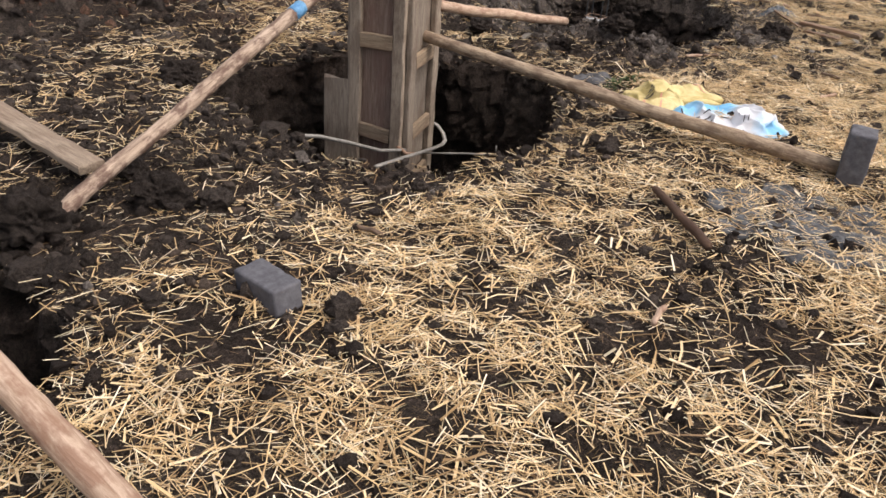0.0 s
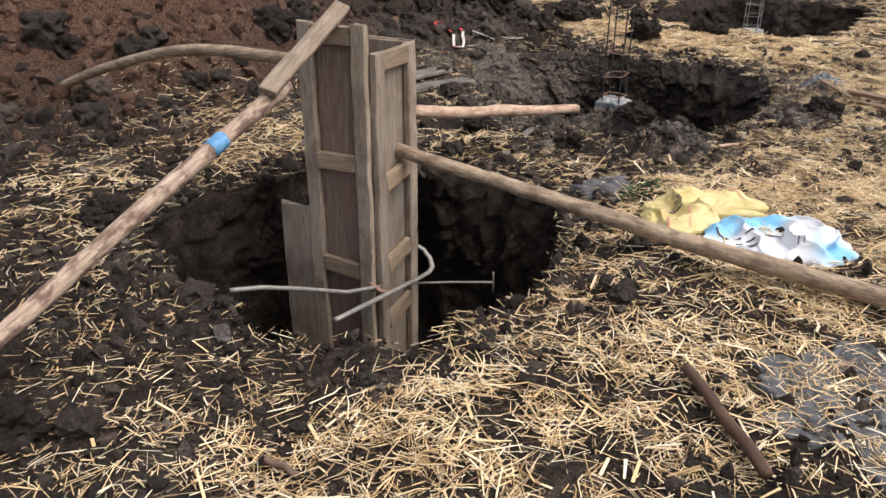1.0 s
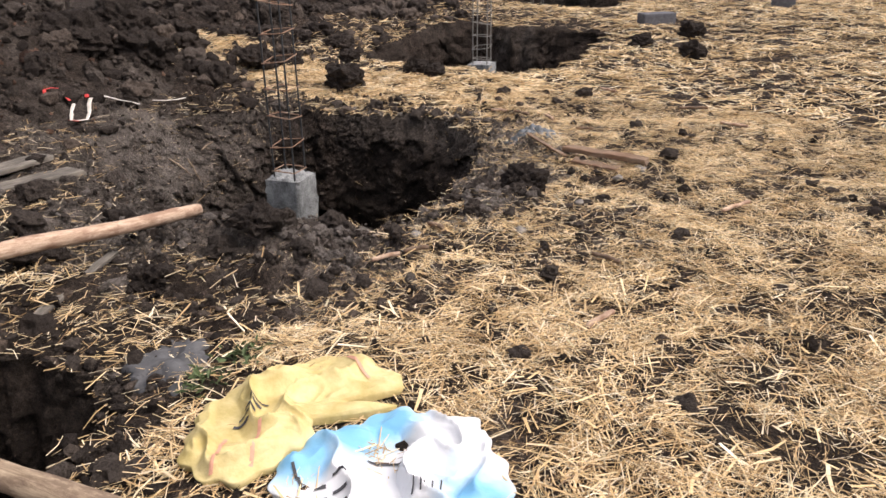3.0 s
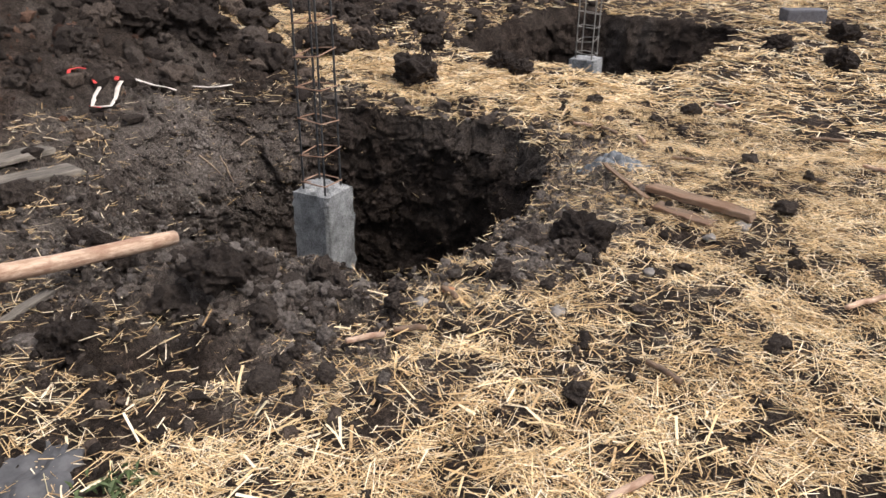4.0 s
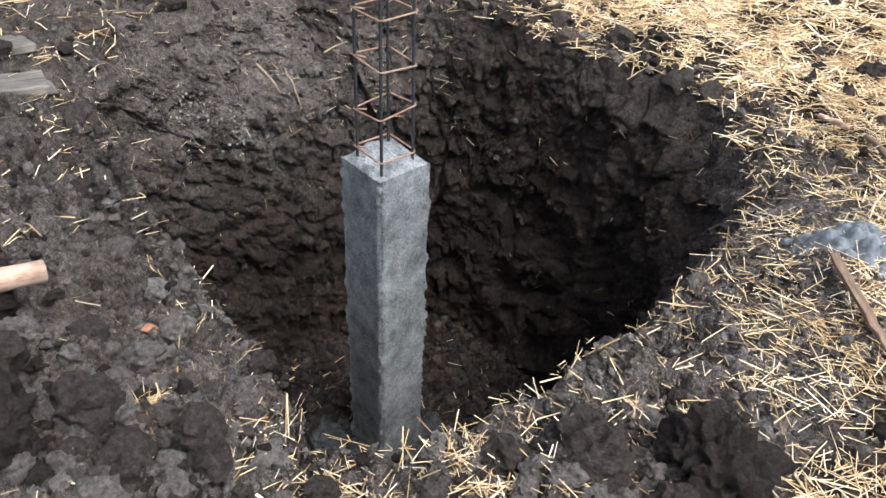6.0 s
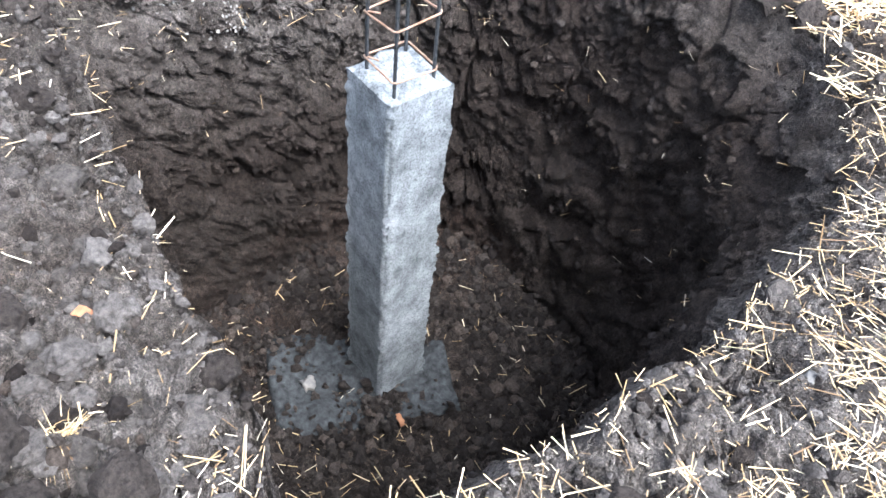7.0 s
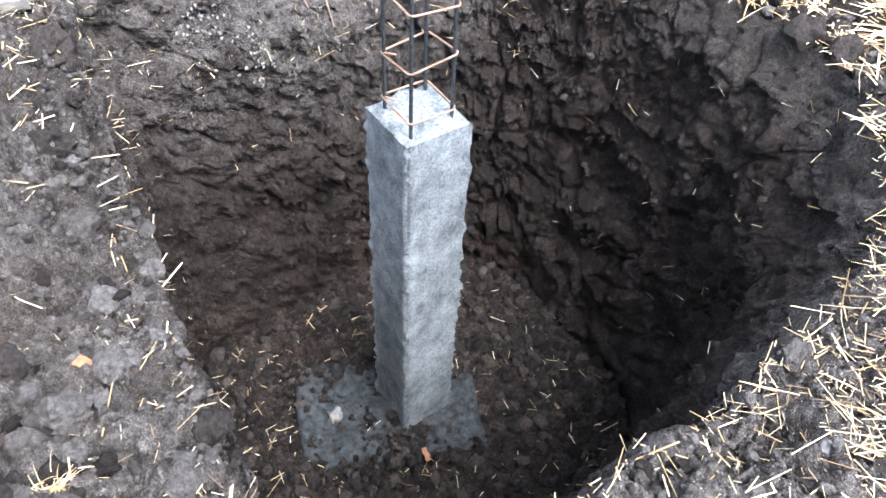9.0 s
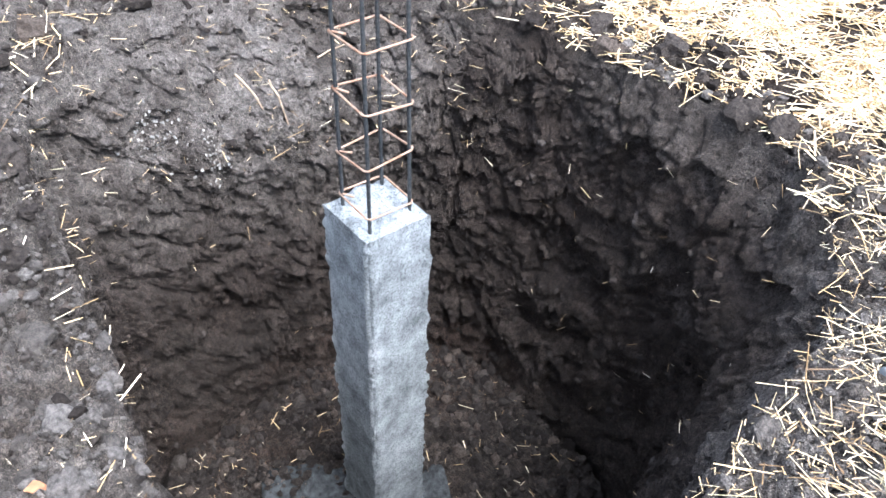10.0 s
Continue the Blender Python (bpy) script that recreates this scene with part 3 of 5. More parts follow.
def build_ground():
    gx, gy = np.meshgrid(X0 + STEP * np.arange(NX + 1), Y0 + STEP * np.arange(NY + 1))
    verts = [np.stack([gx.ravel(), gy.ravel(), surface(gx.ravel(), gy.ravel())], 1)]
    idx = np.arange(gx.size).reshape(gx.shape)
    keep = np.ones((NY, NX), bool)
    squares = []
    for c, rim, sho, flo, depth, lo, hi in PITS:
        i0, i1 = round((lo[0] - X0) / STEP), round((hi[0] - X0) / STEP)
        j0, j1 = round((lo[1] - Y0) / STEP), round((hi[1] - Y0) / STEP)
        keep[j0:j1, i0:i1] = False
        squares.append((i0, i1, j0, j1))
    q = np.stack([idx[:-1, :-1], idx[:-1, 1:], idx[1:, 1:], idx[1:, :-1]], -1)[keep]
    faces = [q.reshape(-1, 4)]
    broken = [len(faces[0]), 0]
    count = gx.size
    # the pits
    for k, ((c, rim, sho, flo, depth, lo, hi), (i0, i1, j0, j1)) in enumerate(zip(PITS, squares)):
        edge = np.concatenate([idx[j0, i0:i1], idx[j0:j1, i1], idx[j1, i1:i0:-1], idx[j1:j0:-1, i0]])
        P = verts[0][edge]
        if k == 0:
            # a closer mesh round the pit that the walk ends at
            after = np.roll(P, -1, 0)
            P = np.stack([P + (after - P) * (q / 3) for q in range(3)], 1).reshape(-1, 3)
            edge = np.arange(count, count + len(P))
            verts.append(P)
            count += len(P)
        th = np.arctan2(P[:, 1] - c[1], P[:, 0] - c[0])
        R = np.array(c) + np.stack([np.cos(th), np.sin(th)], 1) * (rim(th) + wobble(th, k))[:, None]
        rings = []
        n1, n2, n3 = (44, 160, 26) if k == 0 else (12, 48, 12)
        for s in range(1, n1 + 1):
            u = 1 - (1 - s / n1) ** 1.6
            xy = P[:, :2] * (1 - u) + R * u
            z = surface(xy[:, 0], xy[:, 1]) - 0.03 * u ** 8 + (crumble(xy[:, 0], xy[:, 1]) * min(1.0, 6 * s / n1) if k == 0 else 0.0)
            rings.append(np.column_stack([xy, z]))
        for s in range(1, n2 + 1):
            ring, dirs, F = wall_point(k, th, s / n2)
            rings.append(ring)
        for s in range(1, n3 + 1):
            u = s / n3
            xy = F + (np.array(c) - F) * u * 0.985
            x, y = xy[:, 0], xy[:, 1]
            z = floor_z(x, y, depth, u)
            rings.append(np.column_stack([xy, z]))
        m = len(edge)
        prev = edge
        for r in rings:
            cur = np.arange(count, count + m)
            count += m
            verts.append(r)
            faces.append(np.stack([prev, np.roll(prev, -1), np.roll(cur, -1), cur], 1))
            prev = cur
        verts.append(np.array([[c[0], c[1], depth]]))
        count += 1
        # close the middle with a fan of quads
        half = m // 2
        a = np.arange(0, half - 1)
        faces.append(np.stack([prev[a], prev[a + 1], prev[m - 2 - a], prev[m - 1 - a]], 1))
    broken[1] = sum(len(f) for f in faces)
    # outwards to the horizon
    edge = np.concatenate([idx[0, 0:NX], idx[0:NY, NX], idx[NY, NX:0:-1], idx[NY:0:-1, 0]])
    P = verts[0][edge]
    mid = np.array([X0 + STEP * NX / 2, Y0 + STEP * NY / 2])
    prev, m = edge, len(edge)
    for s in (1.06, 1.14, 1.25, 1.4, 1.65, 2.1, 3.0, 5, 10, 25, 80, 200):
        xy = mid + (P[:, :2] - mid) * s
        soft = smooth(1.4, 1.0, s)
        z = height(xy[:, 0], xy[:, 1]) + soft * 0.02 * fbm(xy[:, 0], xy[:, 1], xy[:, 0] * 0, 2, 3)
        cur = np.arange(count, count + m)
        count += m
        verts.append(np.column_stack([xy, z]))
        faces.append(np.stack([prev, cur, np.roll(cur, -1), np.roll(prev, -1)], 1)[:, ::-1])
        prev = cur
    V = np.concatenate(verts)
    Fc = np.concatenate(faces)
    me = mesh_of("ground", V, Fc)
    even = np.ones(len(Fc), bool)
    even[broken[0]:broken[1]] = False
    me.polygons.foreach_set("use_smooth", even)
    lit = litter(V[:, 0], V[:, 1])
    lit[V[:, 2] < height(V[:, 0], V[:, 1]) - 0.12] = 0.0
    red = np.clip(1.8 * bell(V[:, 0], V[:, 1], -6.4, 4.2, 1.5, 1.5) + 0.3 * bell(V[:, 0], V[:, 1], -6.0, 6.0, 1.0, 1.0) + 0.25 * fbm(V[:, 0], V[:, 1], V[:, 2], 2, 77) - 0.12 + 0.2 * smooth(-1.1, -1.6, V[:, 2]) * smooth(-0.3, 0.4, fbm(V[:, 0] * 1.6, V[:, 1] * 1.6, V[:, 2] * 1.6, 2, 78)), 0, 1)
    # the pale clay colour, sky light at the far rim included, fades down the walls
    for nm, val in (("litter", lit), ("reddish", red), ("dried", dry_and_skylit(V[:, 0], V[:, 1]) * smooth(-0.35 - 0.75 * smooth(-3.4, -4.0, V[:, 0]), -0.06, V[:, 2]))):
        at = me.attributes.new(nm, "FLOAT", "POINT")
        at.data.foreach_set("value", val.astype(np.float32))
    ob = new("ground", me)
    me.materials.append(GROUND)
    tagged(ob, "dark clay soil with straw litter and square dug pits", "ground", kind="structure")
    return ob


ground = build_ground()

# ---- builders ----


def ground_z(x, y):
    return float(surface(np.array([float(x)]), np.array([float(y)]))[0])


def part(name, bm, mat, parent=None, label="", smooth_faces=False):
    """Links a bmesh as one mesh object under a thing."""
    me = bpy.data.meshes.new(name)
    bm.normal_update()
    bm.to_mesh(me)
    bm.free()
    me.materials.append(mat)
    for p in me.polygons:
        p.use_smooth = smooth_faces
    ob = new(name, me)
    if parent:
        ob.parent = parent
    if label:
        tagged(ob, label)
    return ob


def thing(name, m, label, category, group=""):
    ob = new(name)
    ob.empty_display_size = 0.1
    ob.matrix_world = m
    return tagged(ob, label, category, group)


def frame_along(a, b, up=(0, 0, 1)):
    """A pose at a whose x axis points to b."""
    a, b = Vector(a), Vector(b)
    x = (b - a).normalized()
    y = Vector(up).cross(x).normalized()
    z = x.cross(y)
    m = Matrix((x, y, z)).transposed().to_4x4()
    m.translation = a
    return m


def board_bm(length, width, thick, seed=0, wear=0.004, cuts=8, start=(0, 0, 0), axis="x", split=0.0):
    """A worn board from start along an axis, centred across, with softened edges."""
    rnd = random.Random(seed)
    bm = bmesh.new()
    ring = []
    bev = min(thick, width) * 0.14
    w, h = width / 2, thick / 2
    sec = [(-w, -h + bev), (-w + bev, -h), (w - bev, -h), (w, -h + bev), (w, h - bev), (w - bev, h), (-w + bev, h), (-w, h - bev)]
    for i in range(cuts + 1):
        u = i / cuts
        ex = (rnd.uniform(-1, 1) * split if i in (0, cuts) else 0)
        dy, dz = rnd.uniform(-wear, wear), rnd.uniform(-wear, wear) * 0.6
        row = []
        for a, b in sec:
            a2, b2 = a * (1 + rnd.uniform(-wear, wear) * 4) + dy, b + dz + rnd.uniform(-wear, wear) * 0.4
            p = (length * u + ex + (rnd.uniform(-1, 1) * split * 0.6 if i in (0, cuts) else 0), a2, b2)
            if axis == "z":
                p = (p[1], p[2], p[0])
            elif axis == "y":
                p = (p[1], p[0], p[2])
            row.append(bm.verts.new((p[0] + start[0], p[1] + start[1], p[2] + start[2])))
        ring.append(row)
    for r, s in zip(ring, ring[1:]):
        for k in range(8):
            bm.faces.new((r[k], r[(k + 1) % 8], s[(k + 1) % 8], s[k]))
    bm.faces.new(ring[0][::-1])
    bm.faces.new(ring[-1])
    bmesh.ops.recalc_face_normals(bm, faces=bm.faces)
    return bm


def tube_bm(points, radii, sides=12, seed=0, rough=0.06, flat=1.0):
    """A round bar along points; uneven where rough."""
    rnd = random.Random(seed)
    bm = bmesh.new()
    pts = [Vector(p) for p in points]
    rings = []
    ref = Vector((0, 0, 1))
    for i, p in enumerate(pts):
        d = (pts[min(i + 1, len(pts) - 1)] - pts[max(i - 1, 0)]).normalized()
        if abs(d.dot(ref)) > 0.95:
            ref = Vector((1, 0, 0))
        a = d.cross(ref).normalized()
        b = a.cross(d).normalized()
        rings.append([bm.verts.new(p + (a * math.cos(t) + b * math.sin(t) * flat) * radii[i] * (1 + rnd.uniform(-rough, rough))) for t in [2 * math.pi * k / sides for k in range(sides)]])
    for r, s in zip(rings, rings[1:]):
        for k in range(sides):
            bm.faces.new((r[k], r[(k + 1) % sides], s[(k + 1) % sides], s[k]))
    bm.faces.new(rings[0][::-1])
    bm.faces.new(rings[-1])
    bmesh.ops.recalc_face_normals(bm, faces=bm.faces)
    return bm


def pole_points(length, bend=0.0, wob=0.006, n=26, seed=0, bow_up=0.0):
    rnd = random.Random(seed)
    a, b, c, d = (rnd.uniform(0, 6.28) for _ in range(4))
    return [(length * i / n, bend * math.sin(math.pi * i / n) + wob * math.sin(5 * i / n * 2 + a) + 0.5 * wob * math.sin(17 * i / n + b),
             bow_up * math.sin(math.pi * i / n) + wob * math.sin(6 * i / n * 2 + c) + 0.5 * wob * math.sin(15 * i / n + d)) for i in range(n + 1)]


def pole(name, a, b, r0, r1, mat, label, category, seed, bend=0.0, bow_up=0.0, sides=14, rough=0.05):
    L = (Vector(b) - Vector(a)).length
    n = 30
    pts = pole_points(L, bend, 0.0035 if L > 0.5 else 0.0015, n, seed, bow_up)
    rnd = random.Random(seed + 5)
    rad = [(r0 + (r1 - r0) * i / n) * (1 + rnd.uniform(-0.05, 0.05)) for i in range(n + 1)]
    rad[0] *= 0.9
    rad[-1] *= 0.9
    ob = part(name, tube_bm(pts, rad, sides, seed, rough), mat, smooth_faces=True)
    ob.matrix_world = frame_along(a, b)
    return tagged(ob, label, category)


def lump_bm(size, seed, level=3, rough=0.28, squash=0.75):
    """A broken clod of clay: a round body cut by rough noise."""
    bm = bmesh.new()
    bmesh.ops.create_icosphere(bm, subdivisions=level, radius=1.0)
    co = np.array([v.co[:] for v in bm.verts])
    o = seed * 3.17
    d = 1 + rough * fbm(co[:, 0] * 1.3 + o, co[:, 1] * 1.3, co[:, 2] * 1.3, 2, seed) + rough * 0.9 * (lumps(co[:, 0] * 2.1 + o, co[:, 1] * 2.1, co[:, 2] * 2.1, seed + 9) - 0.6) + rough * 0.45 * (lumps(co[:, 0] * 5 + o, co[:, 1] * 5, co[:, 2] * 5, seed + 2) - 0.6) + rough * 0.5 * fbm(co[:, 0] * 9 + o, co[:, 1] * 9, co[:, 2] * 9, 3, seed + 4) + (rough * 0.5 * (lumps(co[:, 0] * 11 + o, co[:, 1] * 11, co[:, 2] * 11, seed + 6) - 0.6) if level > 3 else 0.0)
    face, split = shards(co[:, 0] * 1.6 + o, co[:, 1] * 1.6, co[:, 2] * 1.6, seed + 30)
    d = d + 0.5 * rough * face - 0.35 * rough * smooth(0.12, 0.0, split)
    co = co * d[:, None] * size
    co[:, 2] *= squash
    for v, p in zip(bm.verts, co):
        v.co = p
    return bm


def block_bm(sx, sy, sz, seed, chip=0.006):
    """A cement block with rounded and chipped edges."""
    bm = bmesh.new()
    bmesh.ops.create_cube(bm, size=1.0)
    bmesh.ops.scale(bm, vec=(sx, sy, sz), verts=bm.verts)
    bmesh.ops.bevel(bm, geom=bm.edges[:], offset=0.009, segments=2, affect="EDGES", profile=0.6)
    bmesh.ops.subdivide_edges(bm, edges=[e for e in bm.edges if e.calc_length() > 0.04], cuts=5, use_grid_fill=True)
    co = np.array([v.co[:] for v in bm.verts])
    d = chip * fbm(co[:, 0] * 22 + seed, co[:, 1] * 22, co[:, 2] * 22, 2, seed)
    for v, k in zip(bm.verts, d):
        v.co *= 1 + k / max(v.co.length, 0.03)
    return bm


# ---- concrete columns with their reinforcement ----


def reinforced_column(centre, turn, side, top, foot, cage_top, label, spacing=0.125, fine=True, bars=None, ties=None):
    root = thing("concrete_column", pose(centre[0], centre[1], foot, 0, 0, turn), label, "column", "cast columns in the pits")
    H = top - foot
    n, m = (16, 170) if fine else (4, 16)
    w = side / 2
    bm = bmesh.new()
    per = [(-w + side * i / n, -w) for i in range(n)] + [(w, -w + side * i / n) for i in range(n)] + [(w - side * i / n, w) for i in range(n)] + [(-w, w - side * i / n) for i in range(n)]
    rows = []
    for j in range(m + 1):
        z = H * j / m
        p = np.array(per)
        zz = np.full(len(p), z)
        ragged = 0.006 * np.maximum(0, lumps(p[:, 0] * 30, p[:, 1] * 30, zz * 22, 3) - 0.55)
        at_corner = (np.abs(np.abs(p[:, 0]) - w) < 1e-6) & (np.abs(np.abs(p[:, 1]) - w) < 1e-6)
        front = at_corner & (p[:, 0] > 0) & (p[:, 1] < 0)
        rag = 0.004 + 0.016 * np.maximum(-0.2, fbm(p[:, 0] * 3, p[:, 1] * 3, zz * 26, 3, 8)) + 0.006 * (lumps(p[:, 0] * 9, p[:, 1] * 9, zz * 60, 10) - 0.5)
        off = 0.0015 * fbm(p[:, 0] * 12, p[:, 1] * 12, zz * 8, 3, 5) + ragged + at_corner * np.where(front, -0.004 - 0.012 * (lumps(p[:, 0] * 9, p[:, 1] * 9, zz * 70, 10) > 0.55), rag)
        rlen = np.hypot(p[:, 0], p[:, 1])[:, None]
        p = p + p / rlen * off[:, None]
        rows.append([bm.verts.new((a, b, z)) for a, b in p])
    bm.verts.index_update()
    k = len(per)
    for r, s in zip(rows, rows[1:]):
        for i in range(k):
            bm.faces.new((r[i], r[(i + 1) % k], s[(i + 1) % k], s[i]))
    bm.faces.new(rows[0][::-1])
    for e in bm.edges:
        a, b = (v.index for v in e.verts)
        if a % n == 0 and b % n == 0:
            e.smooth = False
    shaft = part("shaft", bm, CONCRETE, root, smooth_faces=True)
    # rough top, higher towards the middle and the far edge
    g = 36 if fine else 8
    bm = bmesh.new()
    grid = {}
    for i in range(g + 1):
        for j in range(g + 1):
            x, y = (i / g - 0.5) * side * 0.998, (j / g - 0.5) * side * 0.998
            e = min(i, j, g - i, g - j)
            z = H - 0.002 if e == 0 else H + min(1.0, e / 3) * (0.004 + 0.016 * float(fbm(x * 18, y * 18, 0.5, 2, 9)) + 0.022 * float(lumps(x * 34, y * 34, 0.2, 6) - 0.5) + 0.02 * max(0, (-x + y) / side))
            grid[i, j] = bm.verts.new((x, y, z))
    for i in range(g):
        for j in range(g):
            bm.faces.new((grid[i, j], grid[i + 1, j], grid[i + 1, j + 1], grid[i, j + 1]))
    part("raw_top", bm, CONCRETE_TOP, root, "rough unfinished concrete top", smooth_faces=True)
    c = side / 2 - 0.042
    rnd = random.Random(int(centre[1] * 10))
    for sx, sy in ((-1, -1), (1, -1), (1, 1), (-1, 1)):
        L = cage_top - top + rnd.uniform(-0.05, 0.08)
        nn = 90 if fine else 8
        lean = (rnd.uniform(-0.012, 0.012), rnd.uniform(-0.012, 0.012))
        pts = [(sx * c + lean[0] * i / nn, sy * c + lean[1] * i / nn, H - 0.05 + (L + 0.05) * i / nn) for i in range(nn + 1)]
        rad = [0.0058 * (1.12 if i % 2 else 0.95) for i in range(nn + 1)]
        part("rebar", tube_bm(pts, rad, 8 if fine else 6, 1, 0.02), bars or STEEL, root, "ribbed vertical steel bar", smooth_faces=True)
    z, level = H + 0.05, 0
    while z < H + cage_top - top - 0.05:
        q = c + 0.009
        tw = rnd.uniform(-0.03, 0.03)
        tilt = rnd.uniform(-0.012, 0.012)
        cor = [(-q, -q), (q, -q), (q, q), (-q, q), (-q, -q), (-q + 0.05, -q + 0.03)]
        pts = []
        for (a, b), (a2, b2) in zip(cor, cor[1:]):
            for u in (0.06, 0.3, 0.6, 0.94):
                x, y = a + (a2 - a) * u, b + (b2 - b) * u
                pts.append((x * math.cos(tw) - y * math.sin(tw), x * math.sin(tw) + y * math.cos(tw), z + tilt * (x + y) / q))
        part("stirrup", tube_bm(pts, [0.0036] * len(pts), 6, level, 0.05), ties or RUST, root, "square rusty steel tie", smooth_faces=True)
        z += spacing * rnd.uniform(0.94, 1.06)
        level += 1
    return root


column_a = reinforced_column((-3.476, 7.377), 9.0, 0.232, -0.19, -1.84, 1.25, "grey cast concrete column with rusty reinforcement, standing in a pit", spacing=0.172)
column_c = reinforced_column((-3.92, 11.25), 9.0, 0.24, -0.1, -1.75, 1.35, "grey concrete column stub with bare reinforcement in a pit", fine=False, bars=ROD, ties=ROD)
column_e = reinforced_column((-4.9, 15.3), 9.0, 0.24, 0.0, -1.75, 1.3, "distant concrete column stub with bare reinforcement", fine=False, bars=ROD, ties=ROD)


def footing():
    bm = bmesh.new()
    g = 44
    v = {}
    for i in range(g + 1):
        for j in range(g + 1):
            a, b = i / g - 0.5, j / g - 0.5
            edge = max(abs(a), abs(b)) * 2
            w = 1 + 0.02 * float(fbm(a * 7, b * 7, 1.0, 2, 71))
            x, y = a * 0.56 * w, b * 0.84 * w
            z = 0.045 * float(fbm(x * 5, y * 5, 0, 2, 72)) + 0.02 * float(lumps(x * 25, y * 25, 0, 73)) + 0.012 * float(lumps(x * 55, y * 55, 0, 74)) + 0.01 * float(fbm(x * 40, y * 40, 0, 2, 75)) - (0.12 if edge > 0.96 else 0)
            v[i, j] = bm.verts.new((x, y, z))
    for i in range(g):
        for j in range(g):
            bm.faces.new((v[i, j], v[i + 1, j], v[i + 1, j + 1], v[i, j + 1]))
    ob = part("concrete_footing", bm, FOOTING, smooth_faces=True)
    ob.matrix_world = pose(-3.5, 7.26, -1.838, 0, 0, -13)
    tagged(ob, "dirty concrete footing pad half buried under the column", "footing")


footing()

# ---- plank formwork standing in its pit ----


def panel(root, m, width, height_, rails, seed, mat_field, name="formwork_panel"):
    """A framed shutter panel: local x across, z up, y = outer face side."""
    p = new(name)
    p.parent = root
    p.matrix_local = m
    sw, t = 0.074, 0.036
    part("stile", board_bm(height_, sw, t, seed, 0.0045, 26, (sw / 2, -t / 2, 0), "z", 0.008), WOOD_GREY, p)
    part("stile", board_bm(height_, sw, t, seed + 1, 0.0045, 26, (width - sw / 2, -t / 2, 0), "z", 0.008), WOOD_GREY, p)
    for k, (z, tilt) in enumerate(rails):
        r = part("rail", board_bm(width - 2 * sw - 0.002, 0.085, t * 0.85, seed + 3 + k, 0.002, 6), WOOD_RAIL, p)
        r.matrix_local = pose(sw + 0.001, -t / 2 - 0.002, z, 0, 0, 0) @ pose(0, 0, 0, 90, 0, 0) @ pose(0, 0, 0, 0, 0, tilt)
    part("field_board", board_bm(height_ - 0.02, width - 0.015, 0.018, seed + 9, 0.0015, 14, (width / 2, 0.012, 0.005), "z", 0.004), mat_field, p)
    return p


FORM_TURN = 16.0
form = thing("column_formwork", pose(-2.745, 3.925, -1.72, 0, 0, FORM_TURN), "weathered plank formwork box for a column, standing in a pit", "formwork")
FW = 0.36
panel(form, pose(-FW, 0.0, 0.0), FW, 2.62, [(2.57, 0), (1.97, 2), (1.42, -3), (0.8, 0), (0.2, 0)], 3, WOOD_RED)
panel(form, pose(0.0, 0.002, 0.0, 0, 0, 90), FW + 0.02, 2.5, [(2.45, 0), (1.86, 6), (1.42, 8), (1.1, 8), (0.5, 0)], 23, WOOD_GREY)
panel(form, pose(0.0, FW + 0.05, 0.0, 0, 0, 180), FW, 2.5, [(2.45, 0), (1.8, 0), (1.2, 0), (0.5, 0)], 43, WOOD_GREY)
panel(form, pose(-FW - 0.012, FW + 0.03, 0.0, 0, 0, 270), FW, 2.5, [(2.45, 0), (1.8, 0), (1.2, 0), (0.5, 0)], 63, WOOD_RED)
shortb = board_bm(1.7, 0.185, 0.028, 77, 0.004, 12, (0, 0, 0), "z", 0.03)
sb = part("short_board", shortb, WOOD_GREY, form, "short split grey board nailed against the side")
sb.matrix_local = pose(-FW - 0.08, -0.02, 0.0)

# braces, rods and clamp bars round the formwork
brace_l = pole("brace_pole", (-2.377, 1.658, 0.03), (-2.785, 3.5, 0.705), 0.031, 0.034, POLE_BROWN, "reddish barked brace pole leaning from the ground to the formwork", "pole", 2, 0.01, 0.0)
TL = (Vector((-2.785, 3.5, 0.705)) - Vector((-2.377, 1.658, 0.03))).length
spine = pole_points(TL, 0.01, 0.0035, 30, 2, 0.0)
q = [Vector(spine[23]).lerp(Vector(spine[25]), k / 10) for k in range(-1, 6)]
tape = part("blue_tape", tube_bm(q, [0.0345, 0.036, 0.035, 0.036, 0.035, 0.036, 0.034], 16, 4, 0.04), BLUE_TAPE, brace_l, smooth_faces=True)
tagged(tape, "torn blue plastic wound round the pole")
tie_board = part("tie_board", board_bm(0.66, 0.075, 0.032, 91, 0.003, 10, (0, 0, 0), "x", 0.012), PLANK)
tie_board.matrix_world = frame_along((-2.735, 3.37, 0.71), (-2.93, 3.97, 0.98), (0.62, -0.35, 0.7))
tagged(tie_board, "short pale plank nailed between brace pole and formwork", "plank")
pole("brace_pole", (-2.9, 4.16, 0.272), (-0.48, 4.585, 0.055), 0.033, 0.039, POLE_PALE, "grey-brown round brace pole from the formwork to a block", "pole", 12, -0.015, -0.01)
pole("brace_branch", (-5.26, 3.54, 0.27), (-3.12, 3.93, 0.68), 0.026, 0.033, POLE_PALE, "bowed grey branch bracing the formwork against a soil heap", "branch", 22, 0.02, 0.14)
pole("brace_pole", (-3.068, 6.156, 0.045), (-2.9, 4.36, 0.40), 0.032, 0.034, POLE_PEELED, "peeled pale brace pole behind the formwork", "pole", 32, 0.02, 0.0)
